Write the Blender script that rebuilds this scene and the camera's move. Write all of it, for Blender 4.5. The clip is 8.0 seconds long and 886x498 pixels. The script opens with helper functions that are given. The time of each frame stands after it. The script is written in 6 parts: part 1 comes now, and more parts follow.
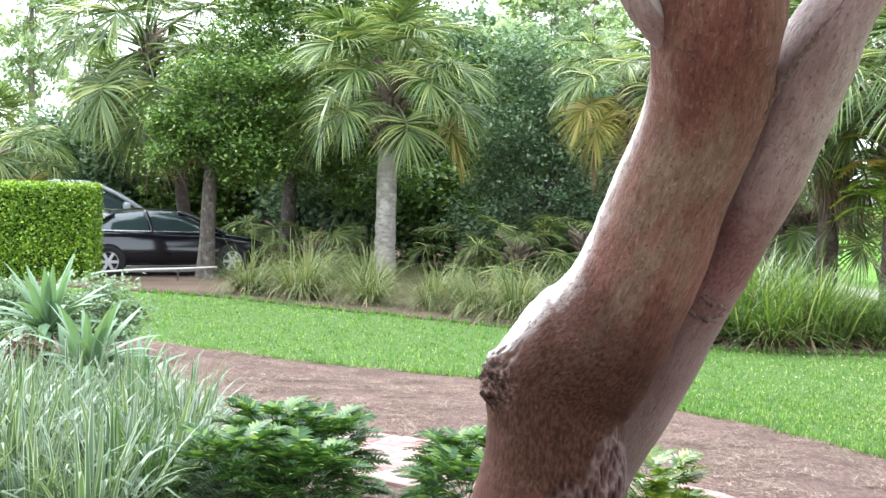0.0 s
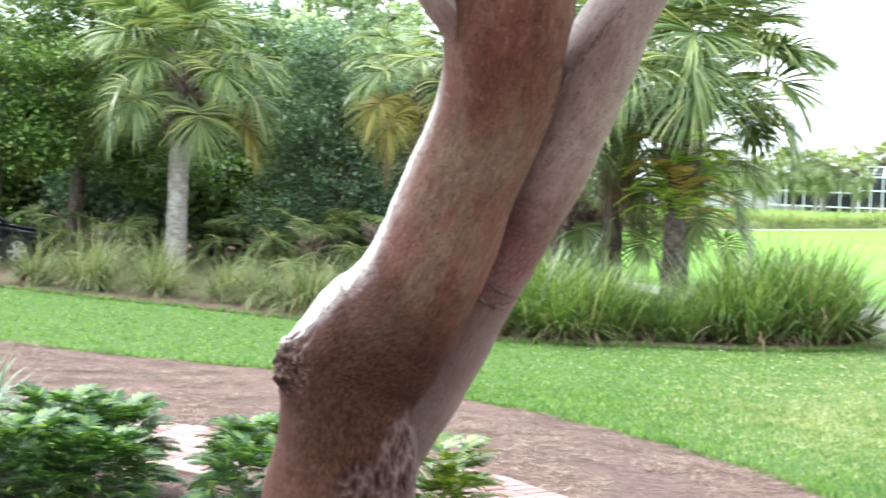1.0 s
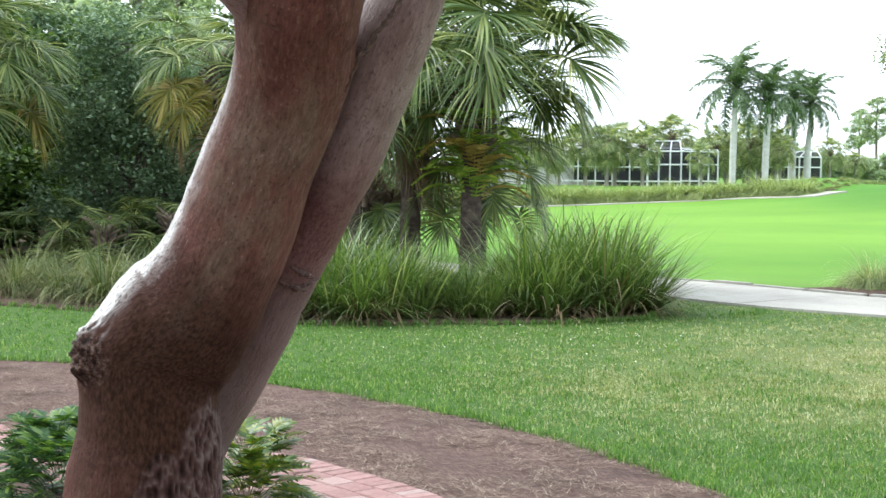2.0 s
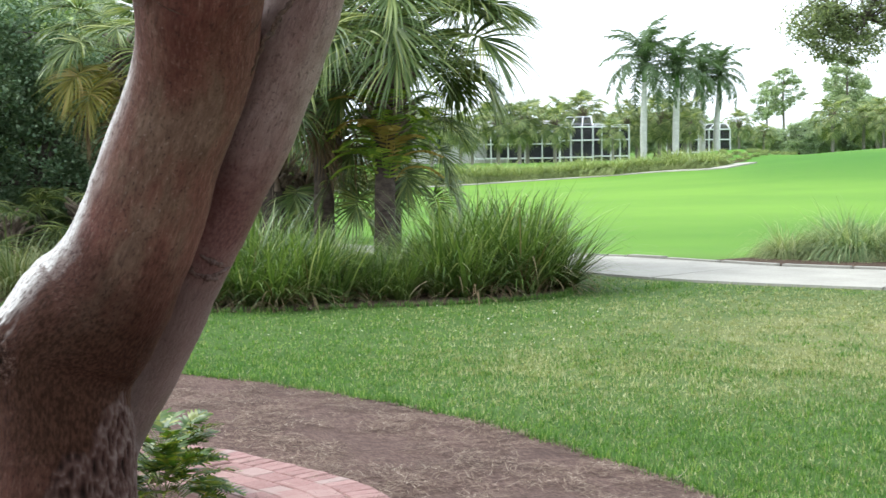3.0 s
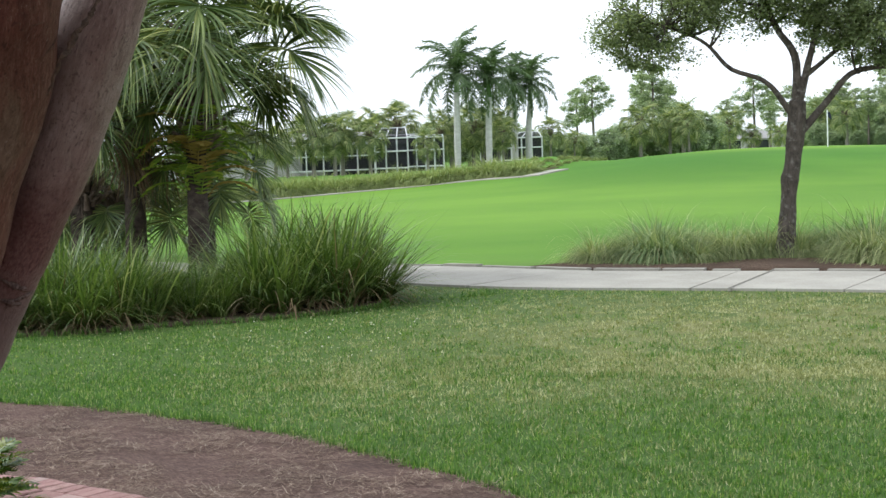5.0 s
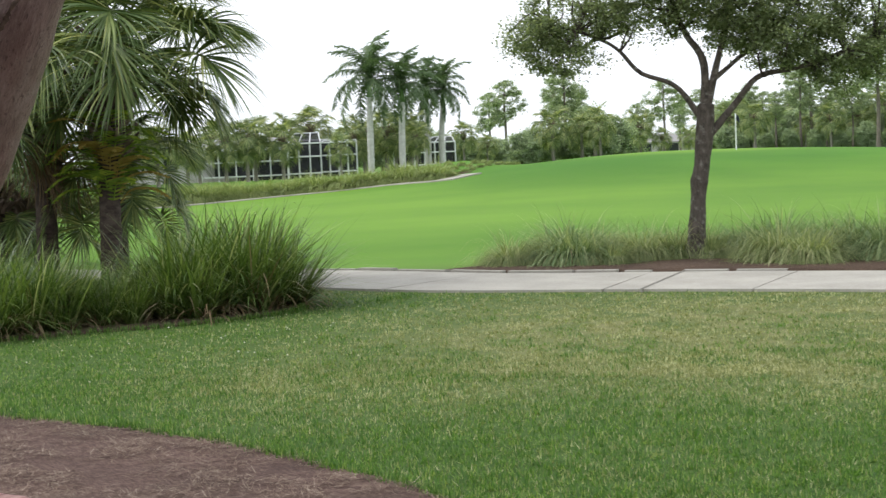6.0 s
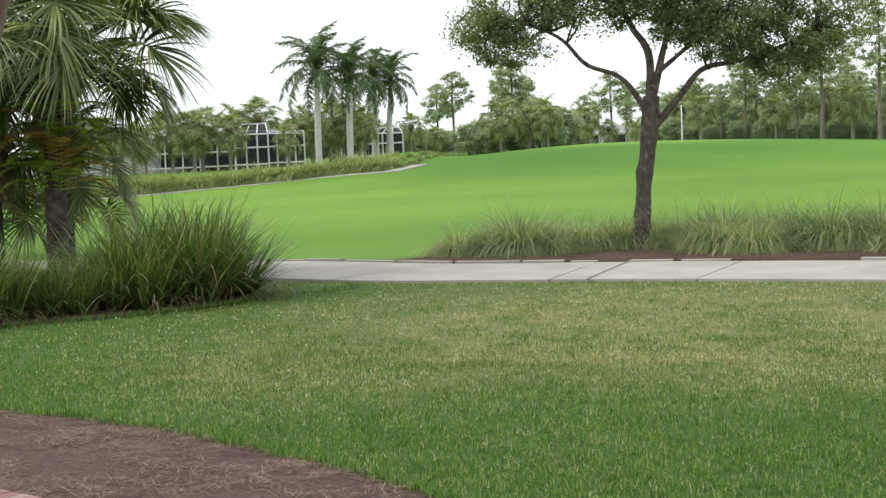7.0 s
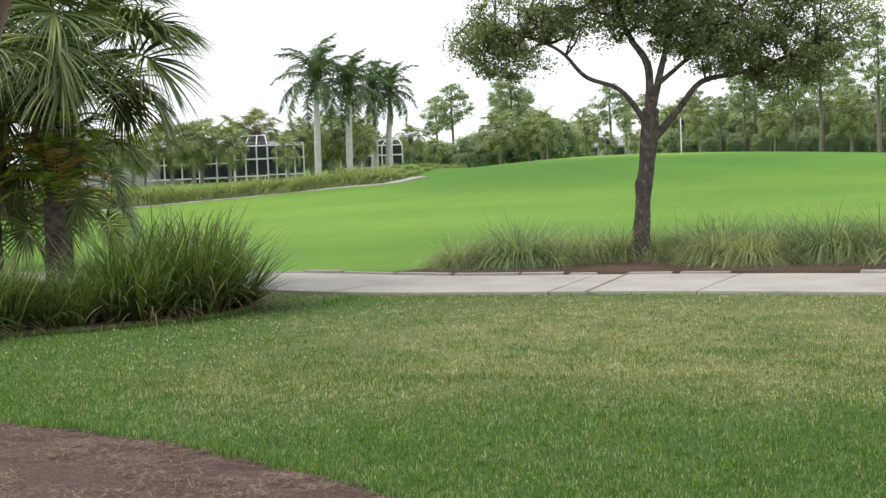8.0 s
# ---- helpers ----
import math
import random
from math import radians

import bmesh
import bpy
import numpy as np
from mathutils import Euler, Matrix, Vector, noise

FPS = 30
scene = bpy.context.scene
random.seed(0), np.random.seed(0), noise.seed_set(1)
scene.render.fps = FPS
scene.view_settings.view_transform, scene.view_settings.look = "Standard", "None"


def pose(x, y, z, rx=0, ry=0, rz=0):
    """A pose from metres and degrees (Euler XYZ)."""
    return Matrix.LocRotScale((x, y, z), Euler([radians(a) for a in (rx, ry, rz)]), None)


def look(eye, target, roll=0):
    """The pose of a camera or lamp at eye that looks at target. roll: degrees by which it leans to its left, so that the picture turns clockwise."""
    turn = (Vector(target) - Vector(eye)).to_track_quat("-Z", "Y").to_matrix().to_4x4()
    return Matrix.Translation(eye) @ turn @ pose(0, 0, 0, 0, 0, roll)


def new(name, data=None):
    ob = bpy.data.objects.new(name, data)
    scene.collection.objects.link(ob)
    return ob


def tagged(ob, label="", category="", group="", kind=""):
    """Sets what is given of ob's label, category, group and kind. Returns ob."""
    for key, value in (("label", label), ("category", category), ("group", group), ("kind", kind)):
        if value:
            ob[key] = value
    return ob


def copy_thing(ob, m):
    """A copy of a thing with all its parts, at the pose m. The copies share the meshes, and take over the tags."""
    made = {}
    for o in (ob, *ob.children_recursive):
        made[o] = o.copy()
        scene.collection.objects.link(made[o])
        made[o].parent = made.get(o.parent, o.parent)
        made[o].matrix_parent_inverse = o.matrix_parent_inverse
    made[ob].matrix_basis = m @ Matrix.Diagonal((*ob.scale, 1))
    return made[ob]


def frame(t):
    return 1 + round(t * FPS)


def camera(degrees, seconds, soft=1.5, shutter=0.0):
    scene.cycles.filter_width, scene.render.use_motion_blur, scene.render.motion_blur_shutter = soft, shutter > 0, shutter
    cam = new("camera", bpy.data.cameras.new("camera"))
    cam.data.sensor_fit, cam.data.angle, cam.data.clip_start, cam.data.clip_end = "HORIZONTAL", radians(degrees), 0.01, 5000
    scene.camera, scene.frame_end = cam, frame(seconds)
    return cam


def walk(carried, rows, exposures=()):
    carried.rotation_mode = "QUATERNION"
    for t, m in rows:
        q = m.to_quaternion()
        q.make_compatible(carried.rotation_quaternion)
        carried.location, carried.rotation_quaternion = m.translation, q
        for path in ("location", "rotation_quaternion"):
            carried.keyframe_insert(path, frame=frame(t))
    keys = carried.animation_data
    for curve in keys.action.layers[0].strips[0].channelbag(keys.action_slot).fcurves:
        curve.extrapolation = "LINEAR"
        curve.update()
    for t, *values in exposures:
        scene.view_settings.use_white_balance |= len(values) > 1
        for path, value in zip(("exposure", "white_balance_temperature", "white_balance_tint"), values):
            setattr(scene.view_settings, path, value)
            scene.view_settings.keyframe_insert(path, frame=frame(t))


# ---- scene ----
cam = camera(33.0, 8.0, soft=1.4, shutter=0.3)
EYE = 1.9
# seconds, x, y, z from the first eye, then yaw, pitch and roll in degrees
ROWS = [
    (0.0, -0.000, 0.000, 0.000, 0.116, -2.810, 1.334),
    (0.5, 0.013, -0.129, -0.021, -2.040, -2.859, 1.859),
    (1.0, -0.013, -0.113, -0.031, -7.837, -2.734, 2.321),
    (1.5, -0.027, -0.126, -0.041, -13.385, -2.767, 2.026),
    (1.7, -0.025, -0.134, -0.045, -14.456, -2.905, 1.503),
    (2.8, 0.023, -0.020, -0.036, -17.926, -3.901, -0.580),
    (3.0, 0.024, -0.015, -0.037, -18.765, -3.937, -0.755),
    (3.5, 0.031, -0.020, -0.034, -20.952, -3.896, -1.147),
    (4.0, 0.037, -0.018, -0.033, -22.898, -3.811, -1.480),
    (4.5, 0.047, -0.014, -0.034, -24.400, -3.710, -1.792),
    (4.7, 0.051, -0.051, -0.028, -24.948, -3.675, -1.910),
    (5.8, 0.066, -0.025, -0.037, -28.183, -3.625, -2.423),
    (6.0, 0.007, -0.121, -0.038, -29.015, -3.605, -2.432),
    (6.5, -0.055, -0.233, -0.038, -30.386, -3.905, -2.383),
    (7.0, -0.041, -0.215, -0.042, -31.000, -4.021, -2.332),
    (7.5, -0.043, -0.228, -0.040, -31.054, -3.829, -2.264),
    (8.0, -0.026, -0.195, -0.045, -31.050, -3.560, -2.229),
]
walk(cam, [(t, pose(x, y, EYE + z, 90 + pitch, 0, yaw) @ pose(0, 0, 0, 0, 0, roll)) for t, x, y, z, yaw, pitch, roll in ROWS],
     exposures=[(0.0, 2.10, 6250, 6), (1.0, 2.13, 6250, 6), (1.5, 1.57, 6250, 5), (3.0, 1.11, 6300, 5), (4.5, 0.66, 6350, 6), (6.0, 0.44, 6700, 9), (8.0, 0.44, 6850, 11)])

# ---- light: a bright overcast sky with a wide, weak sun ----
world = bpy.data.worlds.new("world")
scene.world = world
world.use_nodes = True
wt = world.node_tree
wt.nodes.clear()
sky = wt.nodes.new("ShaderNodeTexSky")
sky.sky_type, sky.sun_disc = "NISHITA", False
sky.sun_elevation, sky.sun_rotation = radians(51), radians(304)
sky.dust_density, sky.air_density = 1.0, 1.0
grey = wt.nodes.new("ShaderNodeHueSaturation")
grey.inputs["Saturation"].default_value = 0.10
cloud = wt.nodes.new("ShaderNodeMix")
cloud.data_type = "RGBA"
cloud.inputs[0].default_value = 0.75
cloud.inputs[7].default_value = (7.05, 7.5, 8.5, 1)
back = wt.nodes.new("ShaderNodeBackground")
back.inputs["Strength"].default_value = 0.15
wout = wt.nodes.new("ShaderNodeOutputWorld")
wt.links.new(sky.outputs[0], grey.inputs["Color"])
wt.links.new(grey.outputs[0], cloud.inputs[6])
wt.links.new(cloud.outputs[2], back.inputs["Color"])
wt.links.new(back.outputs[0], wout.inputs["Surface"])
sun = new("sun", bpy.data.lights.new("sun", "SUN"))
sun.data.energy, sun.data.angle, sun.data.color = 1.4, radians(22), (1.0, 0.99, 0.97)
sun.matrix_world = look((-18.0, 12.0, 27.0), (0, 0, 0))

# ---- mesh helpers ----
rng = np.random.default_rng(7)
UP = np.array([0.0, 0.0, 1.0])


def unit(v):
    return v / np.maximum(np.linalg.norm(v, axis=-1, keepdims=True), 1e-9)


def np_mesh(name, verts, faces, smooth=False):
    """A mesh from arrays of vertices and of faces with one count of corners."""
    verts, faces = np.asarray(verts, np.float32), np.asarray(faces, np.int32)
    me = bpy.data.meshes.new(name)
    me.vertices.add(len(verts))
    me.vertices.foreach_set("co", verts.ravel())
    k = faces.shape[1]
    me.loops.add(faces.size)
    me.loops.foreach_set("vertex_index", faces.ravel())
    me.polygons.add(len(faces))
    me.polygons.foreach_set("loop_start", np.arange(0, faces.size, k, dtype=np.int32))
    if smooth:
        me.polygons.foreach_set("use_smooth", np.ones(len(faces), bool))
    me.update(calc_edges=True)
    return me


def merged(*pieces):
    """Several (vertices, quads) as one."""
    vs, fs, n = [], [], 0
    for v, f in pieces:
        vs.append(v), fs.append(np.asarray(f) + n)
        n += len(v)
    return np.concatenate(vs), np.concatenate(fs)


def strips(start, way, length, width, droop, segs=4, side=None, taper=1.5, root=0.55, lane=(-0.5, 0.5), bend=1.4):
    """Tapered ribbons (blades, leaflets): from start along way, sinking by droop towards the tip."""
    n = len(start)
    length, width, droop = (np.broadcast_to(np.asarray(a, float), (n,)) for a in (length, width, droop))
    way = unit(way)
    if side is None:
        side = unit(np.cross(way, UP) + 1e-6 * rng.normal(size=(n, 3)))
    p, rows = np.array(start, float), []
    for k in range(segs + 1):
        s = k / segs
        w = width * min(1.0, root + 3 * s) * (1 - s**taper) + 0.0004
        rows.append(np.stack([p + side * w[:, None] * lane[0], p + side * w[:, None] * lane[1]], 1))
        d = unit(way - UP * (droop * (s + 0.5 / segs) ** bend)[:, None])
        p = p + d * (length / segs)[:, None]
    v = np.stack(rows, 1).reshape(-1, 3)
    base = np.arange(n)[:, None] * (2 * segs + 2) + np.arange(segs)[None] * 2
    f = np.stack([base, base + 1, base + 3, base + 2], -1).reshape(-1, 4)
    return v, f


def leaves(centres, size, flat=0.3, long=1.6):
    """Small rhombic leaves with random turns."""
    n = len(centres)
    size = np.broadcast_to(np.asarray(size, float), (n,)) * rng.uniform(0.65, 1.25, n)
    a = unit(rng.normal(size=(n, 3)) * (1, 1, 0.7))
    b = unit(np.cross(a, unit(rng.normal(size=(n, 3)) * flat + UP * (1 - flat))))
    c = np.asarray(centres)
    la, lb = a * (size * long / 2)[:, None], b * (size / 2)[:, None]
    v = np.stack([c - la, c + lb - la * 0.1, c + la, c - lb - la * 0.1], 1).reshape(-1, 3)
    f = np.arange(4 * n).reshape(-1, 4)
    return v, f


def tube(points, radii, sides=12, rough=0.0, scale=3.0, cap=True):
    """A round bar along a smooth line through points."""
    pts, rad = np.asarray(points, float), np.asarray(radii, float)
    n = len(pts)
    tang = unit(np.gradient(pts, axis=0))
    ref = np.array([1.0, 0.0, 0.0]) if abs(tang[0][0]) < 0.8 else np.array([0.0, 1.0, 0.0])
    rings = []
    for i in range(n):
        u = unit(np.cross(tang[i], ref))
        w = np.cross(u, tang[i])
        a = np.linspace(0, 2 * np.pi, sides, endpoint=False)
        ring = pts[i] + rad[i] * (np.cos(a)[:, None] * u + np.sin(a)[:, None] * w)
        if rough:
            ring += np.array([(r - pts[i]) * rough * noise.noise(Vector(r * scale)) for r in ring])
        rings.append(ring)
    v = np.concatenate(rings)
    i, j = np.arange(n - 1)[:, None] * sides, np.arange(sides)[None]
    k = (j + 1) % sides
    f = np.stack([i + j, i + k, i + sides + k, i + sides + j], -1).reshape(-1, 4)
    if cap:
        top = len(v)
        v = np.concatenate([v, pts[-1:] + tang[-1:] * rad[-1] * 0.4])
        e = (n - 1) * sides
        f = np.concatenate([f, [[e + q, e + (q + 1) % sides, top, top] for q in range(sides)]])
    return v, f


def curve_points(points, n):
    """n points on a smooth (Catmull-Rom) line through rows of points."""
    p = np.asarray(points, float)
    q = np.vstack([2 * p[0] - p[1], p, 2 * p[-1] - p[-2]])
    out = []
    for t in np.linspace(0, len(p) - 1 - 1e-9, n):
        i, s = int(t), t - int(t)
        a, b, c, d = q[i : i + 4]
        out.append(0.5 * (2 * b + (c - a) * s + (2 * a - 5 * b + 4 * c - d) * s**2 + (3 * b - a - 3 * c + d) * s**3))
    return np.array(out)


def clean_quads(v, f):
    """Quads whose last two corners coincide become triangles in a bmesh."""
    bm = bmesh.new()
    vs = [bm.verts.new(p) for p in v]
    for q in f:
        ids = list(dict.fromkeys(int(i) for i in q))
        try:
            bm.faces.new([vs[i] for i in ids])
        except ValueError:
            pass
    return bm


def tube_mesh(name, *args, **kw):
    me = bpy.data.meshes.new(name)
    bm = clean_quads(*tube(*args, **kw))
    for face in bm.faces:
        face.smooth = True
    bm.to_mesh(me)
    bm.free()
    return me


def thing(name, label, category, at=(0, 0, 0), group="", kind="", turn=0.0):
    ob = new(name)
    ob.empty_display_size = 0.2
    ob.matrix_world = pose(*at, 0, 0, turn)
    return tagged(ob, label, category, group, kind)


def part(name, data, material, parent, label="", m=None):
    """Links a mesh or a bmesh as one mesh object under parent."""
    if isinstance(data, bmesh.types.BMesh):
        me = bpy.data.meshes.new(name)
        data.to_mesh(me)
        data.free()
        data = me
    if material and not data.materials:
        data.materials.append(material)
    ob = new(name, data)
    if parent:
        ob.parent = parent
    if m is not None:
        ob.matrix_basis = m
    return tagged(ob, label)


def box(sx, sy, sz, at=(0, 0, 0), bevel=0.0, bm=None):
    """A box with its centre at a place, its edges bevelled."""
    bm = bm or bmesh.new()
    made = bmesh.ops.create_cube(bm, size=1.0, matrix=Matrix.Translation(at) @ Matrix.Diagonal((sx, sy, sz, 1)))
    if bevel:
        edges = list({e for v in made["verts"] for e in v.link_edges})
        bmesh.ops.bevel(bm, geom=edges, offset=bevel, segments=2, affect="EDGES", profile=0.5)
    return bm


# ---- materials ----
def shader(name, rough=0.7, metal=0.0, spec=0.4):
    m = bpy.data.materials.new(name)
    m.use_nodes = True
    b = m.node_tree.nodes["Principled BSDF"]
    b.inputs["Roughness"].default_value, b.inputs["Metallic"].default_value = rough, metal
    b.inputs["Specular IOR Level"].default_value = spec
    return m, m.node_tree, b


def ramp(nt, source, stops):
    r = nt.nodes.new("ShaderNodeValToRGB")
    while len(r.color_ramp.elements) < len(stops):
        r.color_ramp.elements.new(0.5)
    for e, (at, c) in zip(r.color_ramp.elements, stops):
        e.position, e.color = at, (*c, 1)
    nt.links.new(source, r.inputs[0])
    return r.outputs[0]


def coords(nt, kind="Object"):
    return nt.nodes.new("ShaderNodeTexCoord").outputs[kind]


def noise_tex(nt, source, scale, detail=4.0, rough=0.55, stretch=None):
    if stretch:
        mp = nt.nodes.new("ShaderNodeMapping")
        mp.inputs["Scale"].default_value = stretch
        nt.links.new(source, mp.inputs[0])
        source = mp.outputs[0]
    t = nt.nodes.new("ShaderNodeTexNoise")
    t.inputs["Scale"].default_value, t.inputs["Detail"].default_value, t.inputs["Roughness"].default_value = scale, detail, rough
    nt.links.new(source, t.inputs["Vector"])
    return t.outputs[0]


def mix(nt, fac, a, b, how="MIX"):
    x = nt.nodes.new("ShaderNodeMix")
    x.data_type, x.blend_type = "RGBA", how
    for value, socket in ((fac, x.inputs[0]), (a, x.inputs[6]), (b, x.inputs[7])):
        if isinstance(value, (int, float)):
            socket.default_value = value
        elif isinstance(value, tuple):
            socket.default_value = (*value, 1)
        else:
            nt.links.new(value, socket)
    return x.outputs[2]


def bump(nt, b, height, strength, distance=0.02):
    x = nt.nodes.new("ShaderNodeBump")
    x.inputs["Strength"].default_value, x.inputs["Distance"].default_value = strength, distance
    nt.links.new(height, x.inputs["Height"])
    nt.links.new(x.outputs[0], b.inputs["Normal"])


def leaf_mat(name, stops, rough=0.5, through_light=0.3, spec=0.22, patch=0.6):
    """Leaves: the colour differs from leaf to leaf and slowly over the plant; some light comes through."""
    m, nt, b = shader(name, rough, 0, spec)
    geo = nt.nodes.new("ShaderNodeNewGeometry")
    c = ramp(nt, geo.outputs["Random Per Island"], stops)
    n = noise_tex(nt, coords(nt), patch, 3)
    c = mix(nt, ramp(nt, n, [(0.3, (0.25,) * 3), (0.7, (0.75,) * 3)]), mix(nt, 1.0, c, (0.72, 0.74, 0.70), "MULTIPLY"), mix(nt, 1.0, c, (1.25, 1.2, 1.1), "MULTIPLY"))
    nt.links.new(c, b.inputs["Base Color"])
    tr = nt.nodes.new("ShaderNodeBsdfTranslucent")
    nt.links.new(mix(nt, 1.0, c, (1.25, 1.3, 0.7), "MULTIPLY"), tr.inputs["Color"])
    ms = nt.nodes.new("ShaderNodeMixShader")
    ms.inputs[0].default_value = through_light
    out = nt.nodes["Material Output"]
    nt.links.new(b.outputs[0], ms.inputs[1])
    nt.links.new(tr.outputs[0], ms.inputs[2])
    nt.links.new(ms.outputs[0], out.inputs["Surface"])
    return m


def bark_mat(name, dark, light, scale=6.0, stretch=(1, 1, 0.25), rough=0.85, relief=0.5, spots=None):
    m, nt, b = shader(name, rough, 0, 0.25)
    o = coords(nt)
    n = noise_tex(nt, o, scale, 6, 0.65, stretch)
    c = ramp(nt, n, [(0.32, dark), (0.68, light)])
    big = noise_tex(nt, o, scale * 0.16, 3)
    c = mix(nt, ramp(nt, big, [(0.35, (0, 0, 0)), (0.7, (0.6,) * 3)]), c, tuple(0.6 * a + 0.4 * l for a, l in zip(dark, light)))
    if spots:
        s = noise_tex(nt, o, scale * 0.5, 4, 0.6)
        c = mix(nt, ramp(nt, s, [(0.55, (0, 0, 0)), (0.68, (0.8,) * 3)]), c, spots)
    nt.links.new(c, b.inputs["Base Color"])
    bump(nt, b, n, relief, 0.03)
    return m


def plain_mat(name, colour, rough=0.6, metal=0.0, spec=0.4, wear=0.12, scale=4.0):
    """A plain painted or moulded surface with slight blotches."""
    m, nt, b = shader(name, rough, metal, spec)
    n = noise_tex(nt, coords(nt), scale, 5)
    lo, hi = tuple(c * (1 - wear) for c in colour), tuple(min(1, c * (1 + wear)) for c in colour)
    nt.links.new(ramp(nt, n, [(0.3, lo), (0.7, hi)]), b.inputs["Base Color"])
    return m


def turf_mat():
    """Mown turf: bright even fairway far off, duller lawn with straw-coloured dry patches nearer the house."""
    m, nt, b = shader("turf", 0.85, 0, 0.15)
    o = coords(nt)
    fine = noise_tex(nt, o, 28, 5, 0.7)
    mid = noise_tex(nt, o, 1.3, 4)
    big = noise_tex(nt, o, 0.055, 4, 0.55, (1, 1, 1))
    fair = ramp(nt, big, [(0.36, (0.078, 0.190, 0.013)), (0.62, (0.136, 0.268, 0.023))])
    fair = mix(nt, ramp(nt, mid, [(0.3, (0.0,) * 3), (0.7, (0.25,) * 3)]), fair, (0.12, 0.20, 0.03))
    height = nt.nodes.new("ShaderNodeSeparateXYZ")
    nt.links.new(o, height.inputs[0])
    level = nt.nodes.new("ShaderNodeMath")
    level.operation = "MULTIPLY_ADD"
    nt.links.new(height.outputs["Z"], level.inputs[0])
    level.inputs[1].default_value, level.inputs[2].default_value = 0.5, 0.1
    # fairway, the bank's slope shade painted darker by height, close-mown green on top
    bank_shade = ramp(nt, level.outputs[0], [(0.12, (0.0,) * 3), (0.36, (0.55,) * 3), (0.60, (1.0,) * 3), (0.755, (0.9,) * 3), (0.80, (0.0,) * 3)])
    fair = mix(nt, bank_shade, fair, mix(nt, 1.0, fair, (0.58, 0.78, 0.60), "MULTIPLY"))
    lawn = ramp(nt, fine, [(0.3, (0.034, 0.066, 0.012)), (0.55, (0.056, 0.104, 0.019)), (0.75, (0.105, 0.150, 0.038))])
    sep = nt.nodes.new("ShaderNodeSeparateXYZ")
    nt.links.new(o, sep.inputs[0])
    far = nt.nodes.new("ShaderNodeVectorMath")
    far.operation = "LENGTH"
    nt.links.new(o, far.inputs[0])
    mr = nt.nodes.new("ShaderNodeMapRange")
    mr.inputs["From Min"].default_value, mr.inputs["From Max"].default_value = 22.0, 27.0
    nt.links.new(far.outputs["Value"], mr.inputs["Value"])
    dry = nt.nodes.new("ShaderNodeVectorMath")
    dry.operation = "DISTANCE"
    nt.links.new(o, dry.inputs[0])
    dry.inputs[1].default_value = (9.6, 11.4, 0)
    dr = nt.nodes.new("ShaderNodeMapRange")
    dr.inputs["From Min"].default_value, dr.inputs["From Max"].default_value = 5.2, 1.5
    nt.links.new(dry.outputs["Value"], dr.inputs["Value"])
    lawn = mix(nt, mix(nt, 1.0, dr.outputs[0], ramp(nt, mid, [(0.35, (0.1,) * 3), (0.65, (0.6,) * 3)]), "MULTIPLY"), lawn, (0.25, 0.22, 0.10))
    c = mix(nt, mr.outputs[0], lawn, fair)
    nt.links.new(c, b.inputs["Base Color"])
    bump(nt, b, fine, 0.2, 0.02)
    return m


def mulch_mat(name, tone=(1, 1, 1)):
    """Brown pine straw: crossing fibres, pale and dark."""
    m, nt, b = shader(name, 0.95, 0, 0.1)
    o = coords(nt)
    f1 = noise_tex(nt, o, 9, 6, 0.75, (9, 1.4, 3))
    f2 = noise_tex(nt, o, 9, 6, 0.75, (1.6, 8, 3))
    fibres = mix(nt, noise_tex(nt, o, 2.5, 2), f1, f2)
    t = lambda c: tuple(a * k for a, k in zip(c, tone))
    c = ramp(nt, fibres, [(0.34, t((0.052, 0.036, 0.027))), (0.5, t((0.165, 0.120, 0.092))), (0.66, t((0.35, 0.275, 0.20)))])
    big = noise_tex(nt, o, 0.9, 4)
    c = mix(nt, ramp(nt, big, [(0.35, (0.0,) * 3), (0.7, (0.55,) * 3)]), c, t((0.085, 0.064, 0.052)))
    nt.links.new(c, b.inputs["Base Color"])
    bump(nt, b, mix(nt, 0.5, fibres, noise_tex(nt, o, 5, 4, 0.6)), 1.0, 0.09)
    return m


def concrete_mat(name, tone=1.0):
    m, nt, b = shader(name, 0.9, 0, 0.2)
    o = coords(nt)
    fine, big = noise_tex(nt, o, 40, 5, 0.7), noise_tex(nt, o, 1.1, 5, 0.6)
    c = ramp(nt, big, [(0.3, tuple(tone * a for a in (0.27, 0.248, 0.205))), (0.7, tuple(tone * a for a in (0.43, 0.40, 0.34)))])
    c = mix(nt, 0.35, c, ramp(nt, fine, [(0.3, (0.22, 0.21, 0.19)), (0.7, (0.52, 0.51, 0.48))]))
    nt.links.new(c, b.inputs["Base Color"])
    bump(nt, b, fine, 0.15, 0.01)
    return m


TURF = turf_mat()
MULCH = mulch_mat("pine_straw", (1.10, 0.98, 1.08))
BARK_MULCH = mulch_mat("bark_mulch", (0.75, 0.70, 0.68))
CONCRETE = concrete_mat("concrete")


